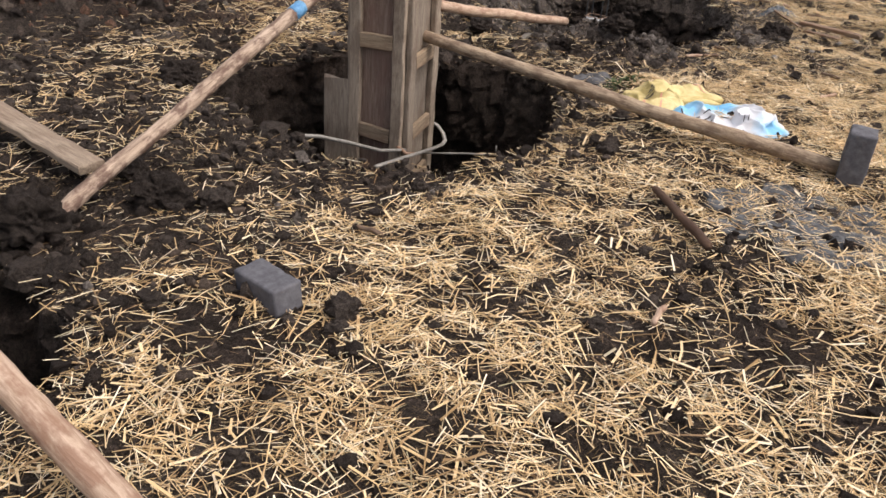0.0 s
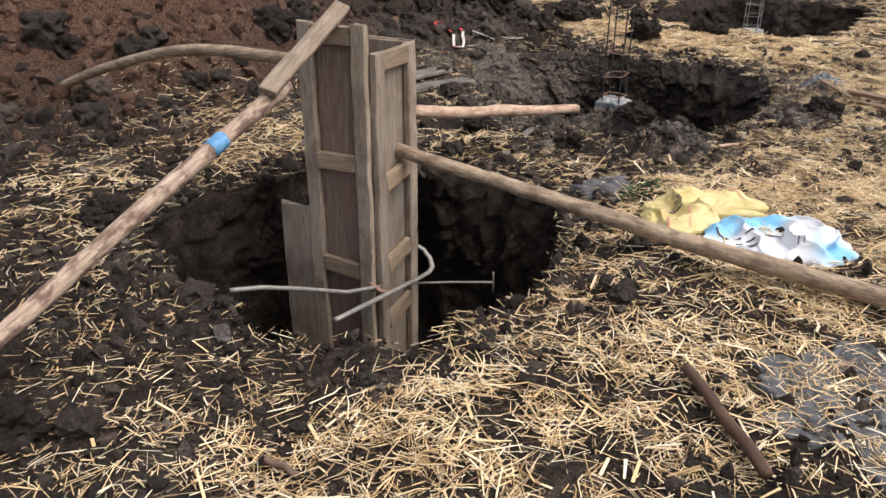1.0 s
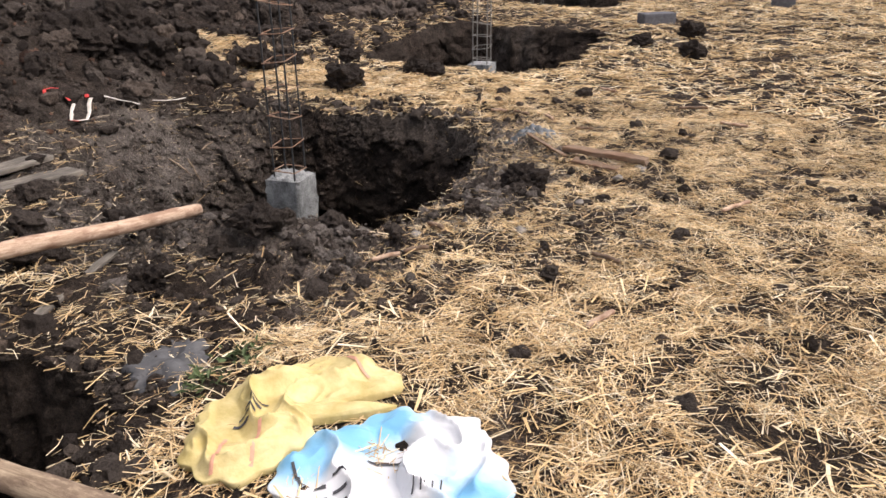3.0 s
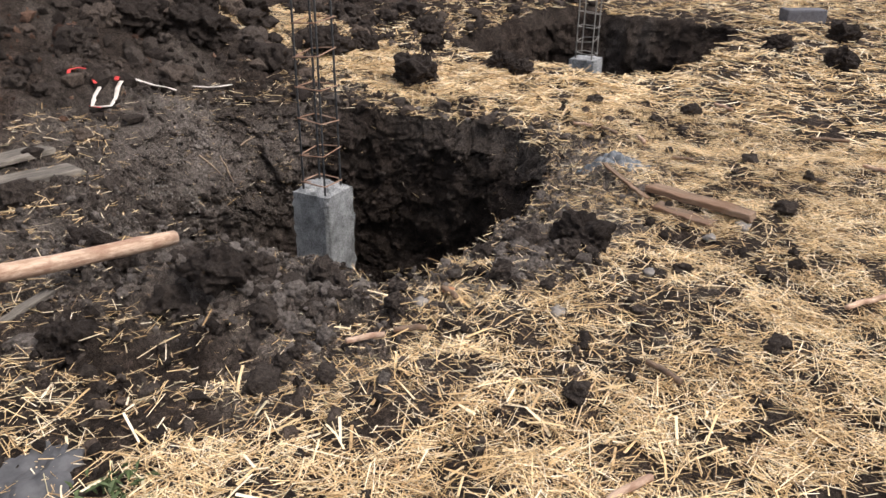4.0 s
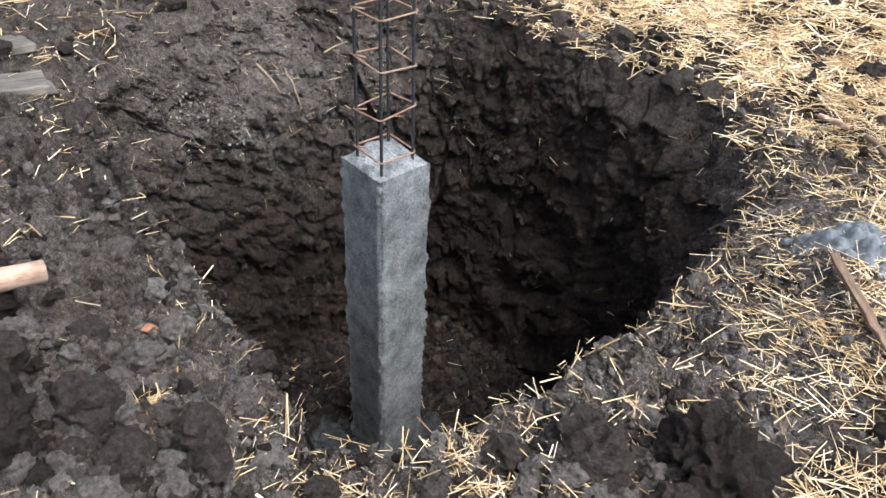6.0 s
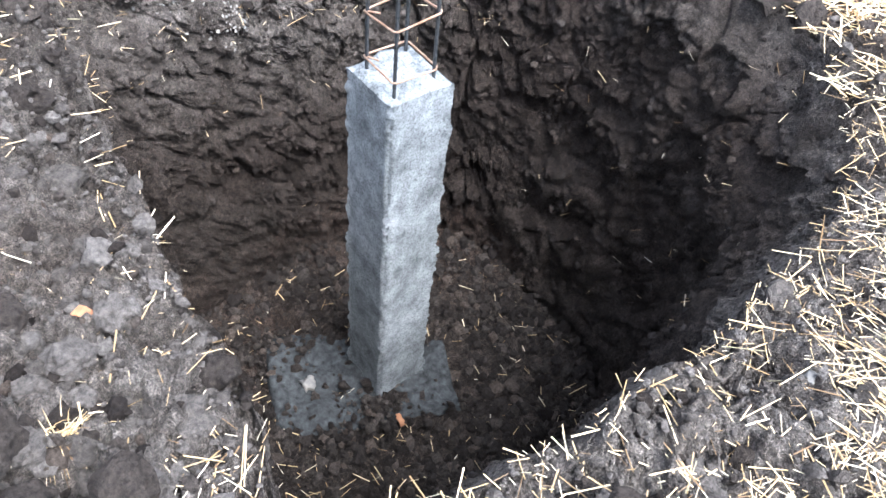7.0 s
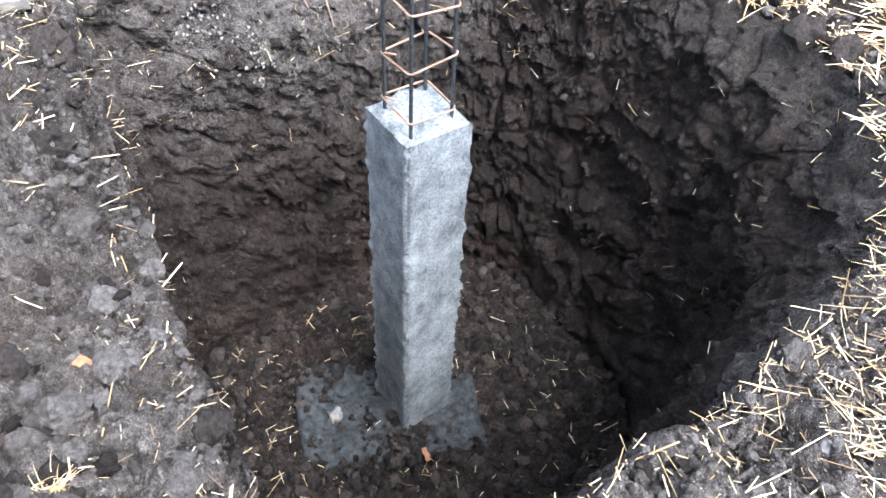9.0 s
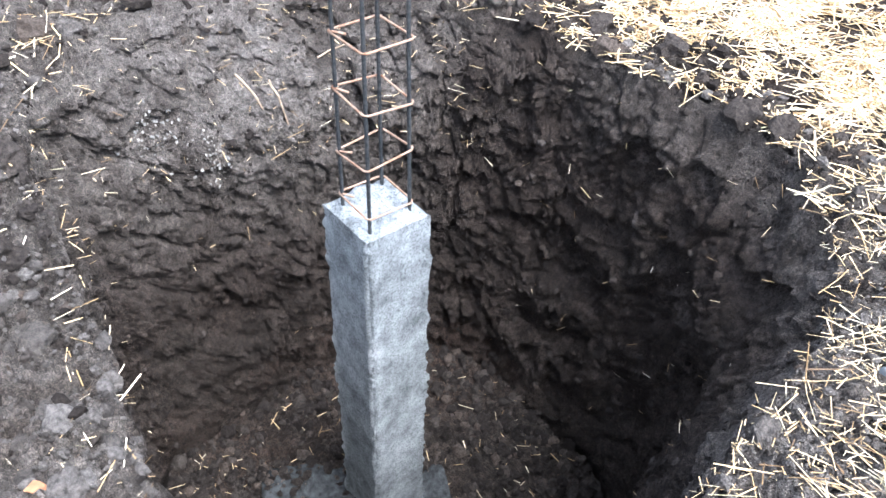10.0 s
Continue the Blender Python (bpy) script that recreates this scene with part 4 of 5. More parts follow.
near_pole = pole("brace_pole", (-0.83, 1.13, 0.05), (-2.6, 0.95, 0.6), 0.04, 0.036, POLE_PEELED, "thick peeled brace pole resting on the straw beside a pit", "pole", 42, 0.0, 0.02)


def rod(pts, r, label, flat=1.0, mat=None):
    o = Vector(pts[0])
    fine = []
    for a, b in zip(pts, pts[1:]):
        for k in range(4):
            fine.append(tuple(Vector(a).lerp(Vector(b), k / 4) - o))
    fine.append(tuple(Vector(pts[-1]) - o))
    ob = part("steel_rod", tube_bm(fine, [r] * len(fine), 8, 3, 0.05, flat), mat or ROD, smooth_faces=True)
    ob.location = o
    return tagged(ob, label, "rod")


rod([(-2.5, 3.45, -0.285), (-2.615, 3.85, -0.365), (-2.71, 4.2, -0.43), (-2.735, 4.3, -0.442), (-2.75, 4.345, -0.43), (-2.785, 4.365, -0.395), (-2.83, 4.36, -0.355), (-2.89, 4.335, -0.325)], 0.0145, "pale bent steel clamp bar across the formwork", 0.7)
rod([(-2.756, 3.104, -0.096), (-2.735, 3.25, -0.13), (-2.72, 3.45, -0.21), (-2.71, 3.7, -0.32), (-2.72, 3.93, -0.38)], 0.011, "pale curved steel bar reaching out from the formwork")
rod([(-2.82, 4.2, -0.5), (-2.6, 4.37, -0.48), (-2.43, 4.477, -0.462)], 0.007, "thin straight steel rod beside the formwork")
rod([(-2.43, 4.477, -0.40), (-2.428, 4.478, -0.52)], 0.005, "short upright steel pin at a rod's end")
rod([(-2.80, 3.9, -0.34), (-2.74, 3.89, -0.36), (-2.68, 3.9, -0.385), (-2.64, 3.93, -0.38)], 0.011, "rusty short clamp pin on the formwork corner", 1.0, RUST)

# ---- cement blocks ----


def block(x, y, sx, sy, sz, turn, label, seed, tilt=(0, 0), lift=0.0):
    ob = part("cement_block", block_bm(sx, sy, sz, seed), BRICK, smooth_faces=True)
    ob.matrix_world = pose(x, y, ground_z(x, y) + sz / 2 - 0.008 + lift, tilt[0], tilt[1], turn)
    return tagged(ob, label, "block", "cement blocks")


block(-1.46, 1.915, 0.22, 0.105, 0.095, -4, "dark grey cement block lying on the straw", 3, (3, -4))
block(-0.42, 4.58, 0.12, 0.135, 0.265, 14, "dark grey cement block on end against the brace pole", 8, (4, 0))
block(-2.55, 13.2, 0.4, 0.2, 0.14, 40, "grey cement block lying far off on straw", 12)
block(-1.4, 15.5, 0.3, 0.2, 0.14, 10, "grey cement block lying far off on straw", 14)

# ---- clods ----
CLODS = []
for i in range(7):
    shapes = []
    for level in (3, 4):
        bm = lump_bm(1.0, 100 + i, level, 0.36, (0.7, 0.8, 1.0, 0.75, 0.9, 0.65, 0.85)[i])
        for mat in (CRUMB, CRUMB_DRY):
            me = bpy.data.meshes.new("soil_clod")
            bm.to_mesh(me)
            me.materials.append(mat)
            shapes.append(me)
        bm.free()
    CLODS.append(shapes)


def clod(x, y, r, kind, turn, label="dark clod of clay soil lying on the ground", sink=0.3):
    dried = int(r < 0.06 and float(dry_and_skylit(np.array([x]), np.array([y]))[0]) > 0.85)
    ob = new("soil_clod", CLODS[kind % 7][dried + (2 if r > 0.1 else 0)])
    r *= 0.78
    ob.matrix_world = pose(x, y, ground_z(x, y) + r * (0.7 - sink), turn % 40 - 20, turn % 27 - 13, turn) @ Matrix.Diagonal((r, r * 0.92, r, 1))
    return tagged(ob, label, "soil clod", "clods of soil")


BIG, SMALL = "large dark clod of clay soil lying on straw", "small dark clod of clay soil among straw"
for k, (x, y, r) in enumerate([(-5.97, 8.97, 0.2), (-5.02, 8.95, 0.19), (-4.98, 9.35, 0.13), (-4.1, 8.95, 0.21), (-3.86, 9.73, 0.14), (-4.3, 9.2, 0.07), (-3.6, 9.6, 0.11),
                              (-5.35, 8.0, 0.26), (-5.6, 7.6, 0.24), (-5.9, 8.3, 0.25), (-1.99, 12.5, 0.19), (-1.77, 11.5, 0.15), (-2.39, 11.9, 0.13), (-5.1, 10.3, 0.15), (-4.7, 9.9, 0.12)]):
    clod(x, y, r, k, 47 * k, BIG)
for k, (x, y, r) in enumerate([(-1.74, 7.18, 0.125), (-1.86, 6.98, 0.09), (-1.82, 6.72, 0.06), (-3.31, 6.05, 0.13), 
                              (-3.69, 3.05, 0.13), (-2.65, 5.48, 0.11), (-2.46, 1.62, 0.15),
                              (-2.29, 2.05, 0.11), (-2.15, 2.2, 0.08), (-2.6, 2.1, 0.09), (-2.05, 5.75, 0.08), (-4.3, 5.3, 0.14), (-3.6, 5.6, 0.1), (-3.35, 5.45, 0.12), (-4.1, 6.0, 0.1)]):
    clod(x, y, r, k + 2, 31 * k, "dark crumbling clod of clay soil beside a pit")
for k, (x, y, r) in enumerate([(-2.11, 9.25, 0.075), (-2.24, 9.02, 0.045), (-1.19, 8.11, 0.07), (-1.34, 7.28, 0.05), (-1.25, 6.28, 0.045), (-1.43, 4.02, 0.07), (-1.52, 4.05, 0.04), (-1.73, 2.94, 0.045),
                              (-0.64, 2.59, 0.045), (-1.23, 2.03, 0.065), (-1.18, 1.95, 0.05), (-0.96, 1.41, 0.035), (-0.3, 2.31, 0.035), (0.1, 2.53, 0.04), (-1.71, 1.66, 0.05), (-0.86, 6.9, 0.06),
                              (-0.55, 5.6, 0.05), (-1.1, 5.6, 0.05), (-0.75, 3.3, 0.035), (-1.35, 3.3, 0.04), (-0.3, 3.1, 0.035), (-1.0, 2.2, 0.03), (-1.6, 4.45, 0.06), (-1.55, 8.7, 0.06), (-0.6, 1.9, 0.03), (-2.75, 9.2, 0.06)]):
    clod(x, y, r, k + 4, 53 * k, SMALL)

for k, (x, y, r) in enumerate([(-2.5, 5.95, 0.12), (-2.6, 5.84, 0.085), (-2.52, 6.15, 0.08), (-2.37, 6.33, 0.065), (-2.25, 6.15, 0.06), (-2.38, 6.17, 0.075), (-3.4, 5.97, 0.12), (-2.43, 6.1, 0.06),
                              (-2.3, 6.33, 0.05), (-2.15, 6.5, 0.045), (-1.95, 7.03, 0.08), (-1.99, 6.85, 0.06), (-2.75, 6.0, 0.08), (-2.85, 6.2, 0.06), (-2.7, 6.3, 0.05)]):
    clod(x, y, r, k + 1, 67 * k, "rough crumbling clod of dark clay at the pit rim", 0.2)

# ---- sacks ----


def sack(points, centre, h, seed, mat, label, folds):
    """A crumpled empty sack lying flat: fold crests over an uneven outline."""
    out = loop(points, *centre)
    nt, nr = 220, 70
    th = np.linspace(-np.pi, np.pi, nt, endpoint=False)
    bm = bmesh.new()
    rows = []

    def lift(x, y, u):
        wx, wy = x + 0.09 * fbm(x * 5, y * 5, x * 0, 2, seed), y + 0.09 * fbm(x * 5, y * 5, x * 0 + 3, 2, seed)
        a = np.abs(fbm((wx * 0.8 + wy * 0.6) * folds * 1.5, (wy * 0.8 - wx * 0.6) * folds * 0.7, x * 0, 2, seed + 3))
        b = np.abs(fbm((wx * 0.5 - wy * 0.86) * folds * 1.2, (wx * 0.86 + wy * 0.5) * folds * 0.5, x * 0 + 2, 2, seed + 5))
        c = np.abs(fbm((wx + 0.3 * wy) * folds * 2.5, (wy - 0.3 * wx) * folds * 3.5, x * 0 + 5, 2, seed + 8))
        top = 1.15 - 0.85 * np.sqrt(a) - 0.38 * np.sqrt(b) - 0.16 * np.sqrt(c)
        return h * np.clip((1 - u ** 6), 0, 1) * (0.1 + 1.3 * np.clip(top, 0, 1)) + 0.012

    for i in range(nr + 1):
        u = np.full(nt, max(i / nr, 0.004))
        r = out(th) * u * (1 + 0.05 * np.sin(7 * th + seed) * u ** 3 + 0.035 * np.sin(17 * th + seed) * u ** 4)
        x, y = centre[0] + r * np.cos(th), centre[1] + r * np.sin(th)
        z = height(x, y) + 0.02 + lift(x, y, u)
        rows.append([bm.verts.new(p) for p in np.column_stack([x - centre[0], y - centre[1], z])])
    for a, b in zip(rows, rows[1:]):
        for k in range(nt):
            bm.faces.new((a[k], b[k], b[(k + 1) % nt], a[(k + 1) % nt]))
    bm.faces.new(rows[0])
    low = [bm.verts.new((v.co.x * 0.97, v.co.y * 0.97, v.co.z - 0.025)) for v in rows[-1]]
    for k in range(nt):
        bm.faces.new((rows[-1][k], low[k], low[(k + 1) % nt], rows[-1][(k + 1) % nt]))
    ob = part("plastic_sack", bm, mat, smooth_faces=True)
    ob.location = (centre[0], centre[1], 0)
    tagged(ob, label, "sack")

    def bar(x, y, length, width, turn, ink=INK):
        c, s = math.cos(radians(turn)), math.sin(radians(turn))
        bmm = bmesh.new()
        n = 14
        vs = []
        for i in range(n + 1):
            row = []
            for w in (-0.5, 0, 0.5):
                px, py = x + c * length * (i / n - 0.5) - s * width * w, y + s * length * (i / n - 0.5) + c * width * w
                t = math.atan2(py - centre[1], px - centre[0])
                uu = np.array([math.hypot(px - centre[0], py - centre[1]) / float(out(t))])
                X, Y = np.array([px]), np.array([py])
                z = float((height(X, Y) + 0.02 + lift(X, Y, uu))[0]) + 0.0035
                row.append(bmm.verts.new((px - centre[0], py - centre[1], z)))
            vs.append(row)
        for a, b in zip(vs, vs[1:]):
            for k in (0, 1):
                bmm.faces.new((a[k], b[k], b[k + 1], a[k + 1]))
        part("print_bar", bmm, ink, ob, smooth_faces=True)

    return bar


WHITE_SACK = [(-1.47, 4.76), (-1.3, 4.68), (-1.16, 4.65), (-1.09, 4.66), (-1.07, 4.72), (-1.0, 4.74), (-0.88, 4.82), (-0.83, 4.92), (-0.92, 5.05), (-1.07, 5.2), (-1.17, 5.17), (-1.27, 5.17), (-1.34, 5.09), (-1.41, 4.96), (-1.45, 4.86)]
bar = sack(WHITE_SACK, (-1.17, 4.92), 0.07, 5, SACK, "crumpled white and blue printed plastic sack on straw", 4.4)
for k in range(4):
    bar(-1.255 + 0.021 * k, 4.79 - 0.031 * k, 0.036, 0.0095, 35 + 8 * (k % 2))
for k in range(3):
    bar(-1.285 + 0.021 * k, 4.745 - 0.026 * k, 0.03, 0.0085, 32 + 9 * (k % 2))
for k in range(2):
    bar(-1.385 + 0.03 * k, 4.77 - 0.02 * k, 0.04, 0.008, -40)
bar(-1.19, 4.91, 0.1, 0.009, 28)
for k in range(4):
    bar(-1.06 + 0.018 * k, 4.83 + 0.012 * k, 0.06, 0.004, 110)
YELLOW_SACK = [(-1.81, 4.86), (-1.72, 4.71), (-1.58, 4.63), (-1.49, 4.74), (-1.45, 4.85), (-1.5, 5.0), (-1.5, 5.08), (-1.33, 5.16), (-1.34, 5.26), (-1.48, 5.37), (-1.6, 5.34), (-1.73, 5.21), (-1.79, 5.06)]
bar = sack(YELLOW_SACK, (-1.62, 4.95), 0.06, 9, YELLOW, "crumpled yellow woven plastic sack on straw", 4.6)
for k in range(4):
    bar(-1.645 - 0.006 * k, 4.86 + 0.034 * k, 0.05, 0.012, 20 + 15 * (k % 2))
bar(-1.61, 4.73, 0.16, 0.011, -62, PINK)
bar(-1.545, 4.81, 0.16, 0.011, -62, PINK)
bar(-1.52, 5.27, 0.16, 0.011, -30, PINK)

# ---- barrier tape ----


def tape_strip(name_pts, mat, parent, r=0.014):
    pts = []
    for x, y, z in name_pts:
        pts.append(Vector((x, y, max(z, ground_z(x, y)) + 0.015)))
    fine = []
    for a, b in zip(pts, pts[1:]):
        for k in range(5):
            fine.append(a.lerp(b, k / 5))
    fine.append(pts[-1])
    rnd = random.Random(3)
    part("tape_strip", tube_bm(fine, [r * rnd.uniform(0.75, 1.15) for _ in fine], 8, 6, 0.1, 0.22), mat, parent, smooth_faces=True)


ribbon = thing("barrier_tape", pose(0, 0, 0), "crumpled red and white barrier tape lying on soil", "tape")
tape_strip([(-4.92, 6.95, 0.23), (-4.85, 6.87, 0.2), (-4.8, 6.82, 0.16), (-4.82, 6.88, 0.14), (-4.79, 6.93, 0.14), (-4.83, 6.99, 0.17), (-4.91, 7.06, 0.2), (-4.95, 7.11, 0.23), (-4.98, 7.18, 0.245), (-4.88, 7.2, 0.23), (-4.83, 7.26, 0.2), (-4.84, 7.36, 0.165), (-4.81, 7.4, 0.145)], WHITE_TAPE, ribbon)
tape_strip([(-4.82, 7.53, 0.12), (-4.78, 7.62, 0.13), (-4.79, 7.72, 0.115), (-4.79, 7.82, 0.11)], WHITE_TAPE, ribbon, 0.013)
tape_strip([(-4.98, 6.8, 0.3), (-5.06, 6.85, 0.33), (-5.08, 6.92, 0.33), (-5.06, 6.96, 0.32)], RED_TAPE, ribbon, 0.012)
tape_strip([(-4.98, 6.95, 0.27), (-4.94, 6.94, 0.25)], RED_TAPE, ribbon, 0.011)
tape_strip([(-4.93, 7.07, 0.25), (-4.97, 7.1, 0.26)], RED_TAPE, ribbon, 0.016)
tape_strip([(-4.81, 6.81, 0.16), (-4.8, 6.87, 0.14)], RED_TAPE, ribbon, 0.015)

# ---- loose planks and sticks ----


def plank(a, b, width, thick, mat, label, seed, lift=(0.0, 0.0), split=0.03, category="plank", roll=0.0):
    pa = (a[0], a[1], ground_z(*a) + thick / 2 + 0.012 + lift[0])
    pb = (b[0], b[1], ground_z(*b) + thick / 2 + 0.012 + lift[1])
    L = (Vector(pb) - Vector(pa)).length
    ob = part("plank", board_bm(L, width, thick, seed, 0.004, 12, (0, 0, 0), "x", split), mat)
    ob.matrix_world = frame_along(pa, pb) @ pose(0, 0, 0, roll)
    return tagged(ob, label, category, "loose planks")


plank((-4.44, 5.56), (-4.5, 6.4), 0.13, 0.035, PLANK_OLD, "grey split old plank lying on soil", 5)
plank((-4.27, 5.5), (-4.24, 6.38), 0.15, 0.04, PLANK_OLD, "grey split old plank lying on soil", 6, (0.02, 0.02))
plank((-4.4, 5.7), (-4.38, 6.2), 0.06, 0.022, PLANK_OLD, "narrow grey broken plank lying between two others", 16, (0.035, 0.035))
plank((-1.76, 7.91), (-1.275, 7.885), 0.085, 0.028, PLANK_BROWN, "brown split piece of wood lying on straw", 7, (0.02, 0.02))
plank((-1.67, 7.79), (-1.37, 7.74), 0.085, 0.022, PLANK_BROWN, "brown split piece of wood lying on straw", 8)
plank((-2.58, 1.93), (-3.95, 1.88), 0.115, 0.035, PLANK, "pale weathered plank lying beside the brace pole", 9, (0.07, 0.1), 0.01)
plank((-2.86, 5.05), (-3.03, 5.58), 0.04, 0.02, PLANK_OLD, "narrow grey strip of wood lying on soil", 10)
plank((-2.02, 7.93), (-1.74, 7.815), 0.026, 0.012, PLANK_BROWN, "thin splinter of wood lying on straw", 11, (0.03, 0.0))
pole("stick", (-0.984, 3.651, 0.055), (-0.593, 3.348, 0.035), 0.017, 0.02, BARK_DARK, "short dark barked stick lying on straw", "stick", 52, 0.002)

for k, (a, b, r) in enumerate([((-4.42, 7.24, -0.155), (-4.31, 7.3, -0.265), 0.006), ((-4.36, 7.35, -0.175), (-4.3, 7.39, -0.365), 0.005), ((-4.46, 7.59, -0.185), (-4.46, 7.71, -0.155), 0.005)]):
    tw = pole("twig", a, b, r, r * 0.7, POLE_PALE, "thin dry twig lying on the pit bank", "twig", 80 + k, 0.01, 0.0, 7)
    tw["group"] = "dry twigs"
rnd = random.Random(11)
for k, (x, y, L, t) in enumerate([(-2.6, 8.76, 0.12, 5), (-2.4, 8.72, 0.16, -30), (-2.15, 8.62, 0.14, -50), (-1.85, 8.5, 0.12, 10), (-2.0, 9.5, 0.18, -35), (-1.85, 6.22, 0.11, 45), (-1.92, 6.08, 0.13, 55), (-1.91, 6.51, 0.1, -20), (-0.95, 6.0, 0.16, 70),
                                  (-1.1, 6.55, 0.14, -20), (-0.7, 7.4, 0.2, 60), (-1.6, 2.5, 0.14, 10), (-0.5, 2.75, 0.12, 100), (-1.3, 9.3, 0.2, 15), (-0.95, 8.85, 0.18, -15)]):
    z = ground_z(x, y) + 0.03
    c, s = math.cos(radians(t)) * L / 2, math.sin(radians(t)) * L / 2
    st = pole("dry_stalk", (x - c, y - s, z), (x + c, y + s, z + 0.005), 0.01, 0.011, PLANK_BROWN if k % 2 else POLE_PEELED, "short dry jointed crop stalk lying on straw", "stalk", 60 + k, 0.006, 0.0, 8)
    st["group"] = "dry stalks"


def mound(points, centre, h, seed, mat, name, label, category, crumb=18.0):
    """A low lumpy heap over an uneven outline."""
    out = loop(points, *centre)
    nt, nr = 110, 34
    th = np.linspace(-np.pi, np.pi, nt, endpoint=False)
    bm = bmesh.new()
    rows = []
    for i in range(nr + 1):
        u = max(i / nr, 0.004)
        r = out(th) * u * (1 + u ** 2 * (0.1 * np.sin(6 * th + seed) + 0.07 * np.sin(13 * th) + 0.05 * np.sin(29 * th)))
        x, y = centre[0] + r * np.cos(th), centre[1] + r * np.sin(th)
        z = surface(x, y) - 0.02 + (h * (1 - u ** 2) + 0.03) * (0.35 + 0.9 * lumps(x * crumb, y * crumb, x * 0, seed)) * (1 if i < nr else 0)
        rows.append([bm.verts.new(p) for p in np.column_stack([x - centre[0], y - centre[1], z])])
    for a, b in zip(rows, rows[1:]):
        for k in range(nt):
            bm.faces.new((a[k], b[k], b[(k + 1) % nt], a[(k + 1) % nt]))
    bm.faces.new(rows[0])
    ob = part(name, bm, mat, smooth_faces=True)
    ob.location = (centre[0], centre[1], 0)
    return tagged(ob, label, category)


mound([(-2.2, 8.02), (-2.14, 8.18), (-1.98, 8.2), (-1.88, 8.13), (-1.92, 8.05), (-2.06, 7.98)], (-2.04, 8.09), 0.04, 5, CEMENT, "cement_lump", "pale grey hardened cement spill beside a pit", "cement spill", 24)
mound([(-0.72, 3.66), (-0.82, 3.93), (-0.64, 4.25), (-0.38, 4.3), (-0.05, 4.1), (0.0, 3.7), (-0.24, 3.55), (-0.52, 3.6)], (-0.45, 3.9), 0.0, 8, CEMENT_DARK, "cement_waste", "damp dark grey cement waste spread on straw", "cement spill", 26)
mound([(-2.33, 5.06), (-2.25, 5.22), (-2.08, 5.16), (-2.0, 5.03), (-2.14, 4.98)], (-2.16, 5.1), 0.012, 12, SHEET, "grey_scrap", "flat dark grey scrap half buried in soil", "scrap", 6)

TUFT = (-2.55, 6.25)
STONES = [(-1.43, 7.17, 0.03), (-1.54, 6.65, 0.032), (-1.98, 6.43, 0.03), (-1.29, 7.83, 0.035), (-2.05, 7.6, 0.02), (-1.72, 6.2, 0.02), (-1.36, 7.62, 0.03)]
for k, (x, y, r) in enumerate(STONES):
    ob = part("stone", lump_bm(r * 0.8, 200 + k, 3, 0.45, 0.6), STONE, smooth_faces=True)
    ob.matrix_world = pose(x, y, ground_z(x, y) + r * 0.4, 0, 0, 40 * k)
    tagged(ob, "small pale grey stone lying on straw and soil", "stone", "small stones")
ob = part("stone", lump_bm(0.03, 220, 3, 0.5, 0.55), STONE, smooth_faces=True)
ob.matrix_world = pose(-3.53, 7.02, -1.8, 0, 0, 20)
tagged(ob, "small pale concrete chip on the footing", "stone", "small stones")
for k, (x, y, z, L) in enumerate([(-2.85, 6.33, None, 0.06), (-1.93, 6.52, None, 0.06), (-3.15, 7.31, -1.8, 0.07), (-2.95, 6.2, None, 0.05)]):
    zz = ground_z(x, y) + 0.02 if z is None else z
    ob = part("wood_chip", board_bm(L, 0.026, 0.007, 300 + k, 0.004, 4, (0, 0, 0), "x", 0.012), ORANGE_CHIP)
    ob.matrix_world = pose(x, y, zz, 12, 8, 35 + 70 * k)
    tagged(ob, "small orange-brown wood chip lying on soil", "wood chip", "wood chips")


def weed(x, y, seed):
    """A tuft of small green leaves."""
    rnd = random.Random(seed)
    bm = bmesh.new()
    for k in range(45):
        t, r = rnd.uniform(0, 6.28), rnd.uniform(0.0, 0.09)
        L, w = rnd.uniform(0.025, 0.055), rnd.uniform(0.005, 0.01)
        m = Matrix.Translation((r * math.cos(t), r * math.sin(t), rnd.uniform(0.005, 0.05))) @ Euler((rnd.uniform(-0.6, 0.6), rnd.uniform(-0.9, 0.1), rnd.uniform(0, 6.28))).to_matrix().to_4x4()
        v = [bm.verts.new(m @ Vector(p)) for p in ((0, 0, 0), (L * 0.5, -w, 0.004), (L, 0, -0.004), (L * 0.5, w, 0.004), (L * 0.5, 0, -0.003))]
        bm.faces.new((v[0], v[1], v[4]))
        bm.faces.new((v[1], v[2], v[4]))
        bm.faces.new((v[2], v[3], v[4]))
        bm.faces.new((v[3], v[0], v[4]))
    ob = part("weed", bm, LEAF)
    ob.location = (x, y, ground_z(x, y))
    tagged(ob, "small green weed tuft growing beside the sacks", "weed", kind="stuff")


weed(-1.96, 5.02, 1)
weed(-1.95, 5.2, 2)


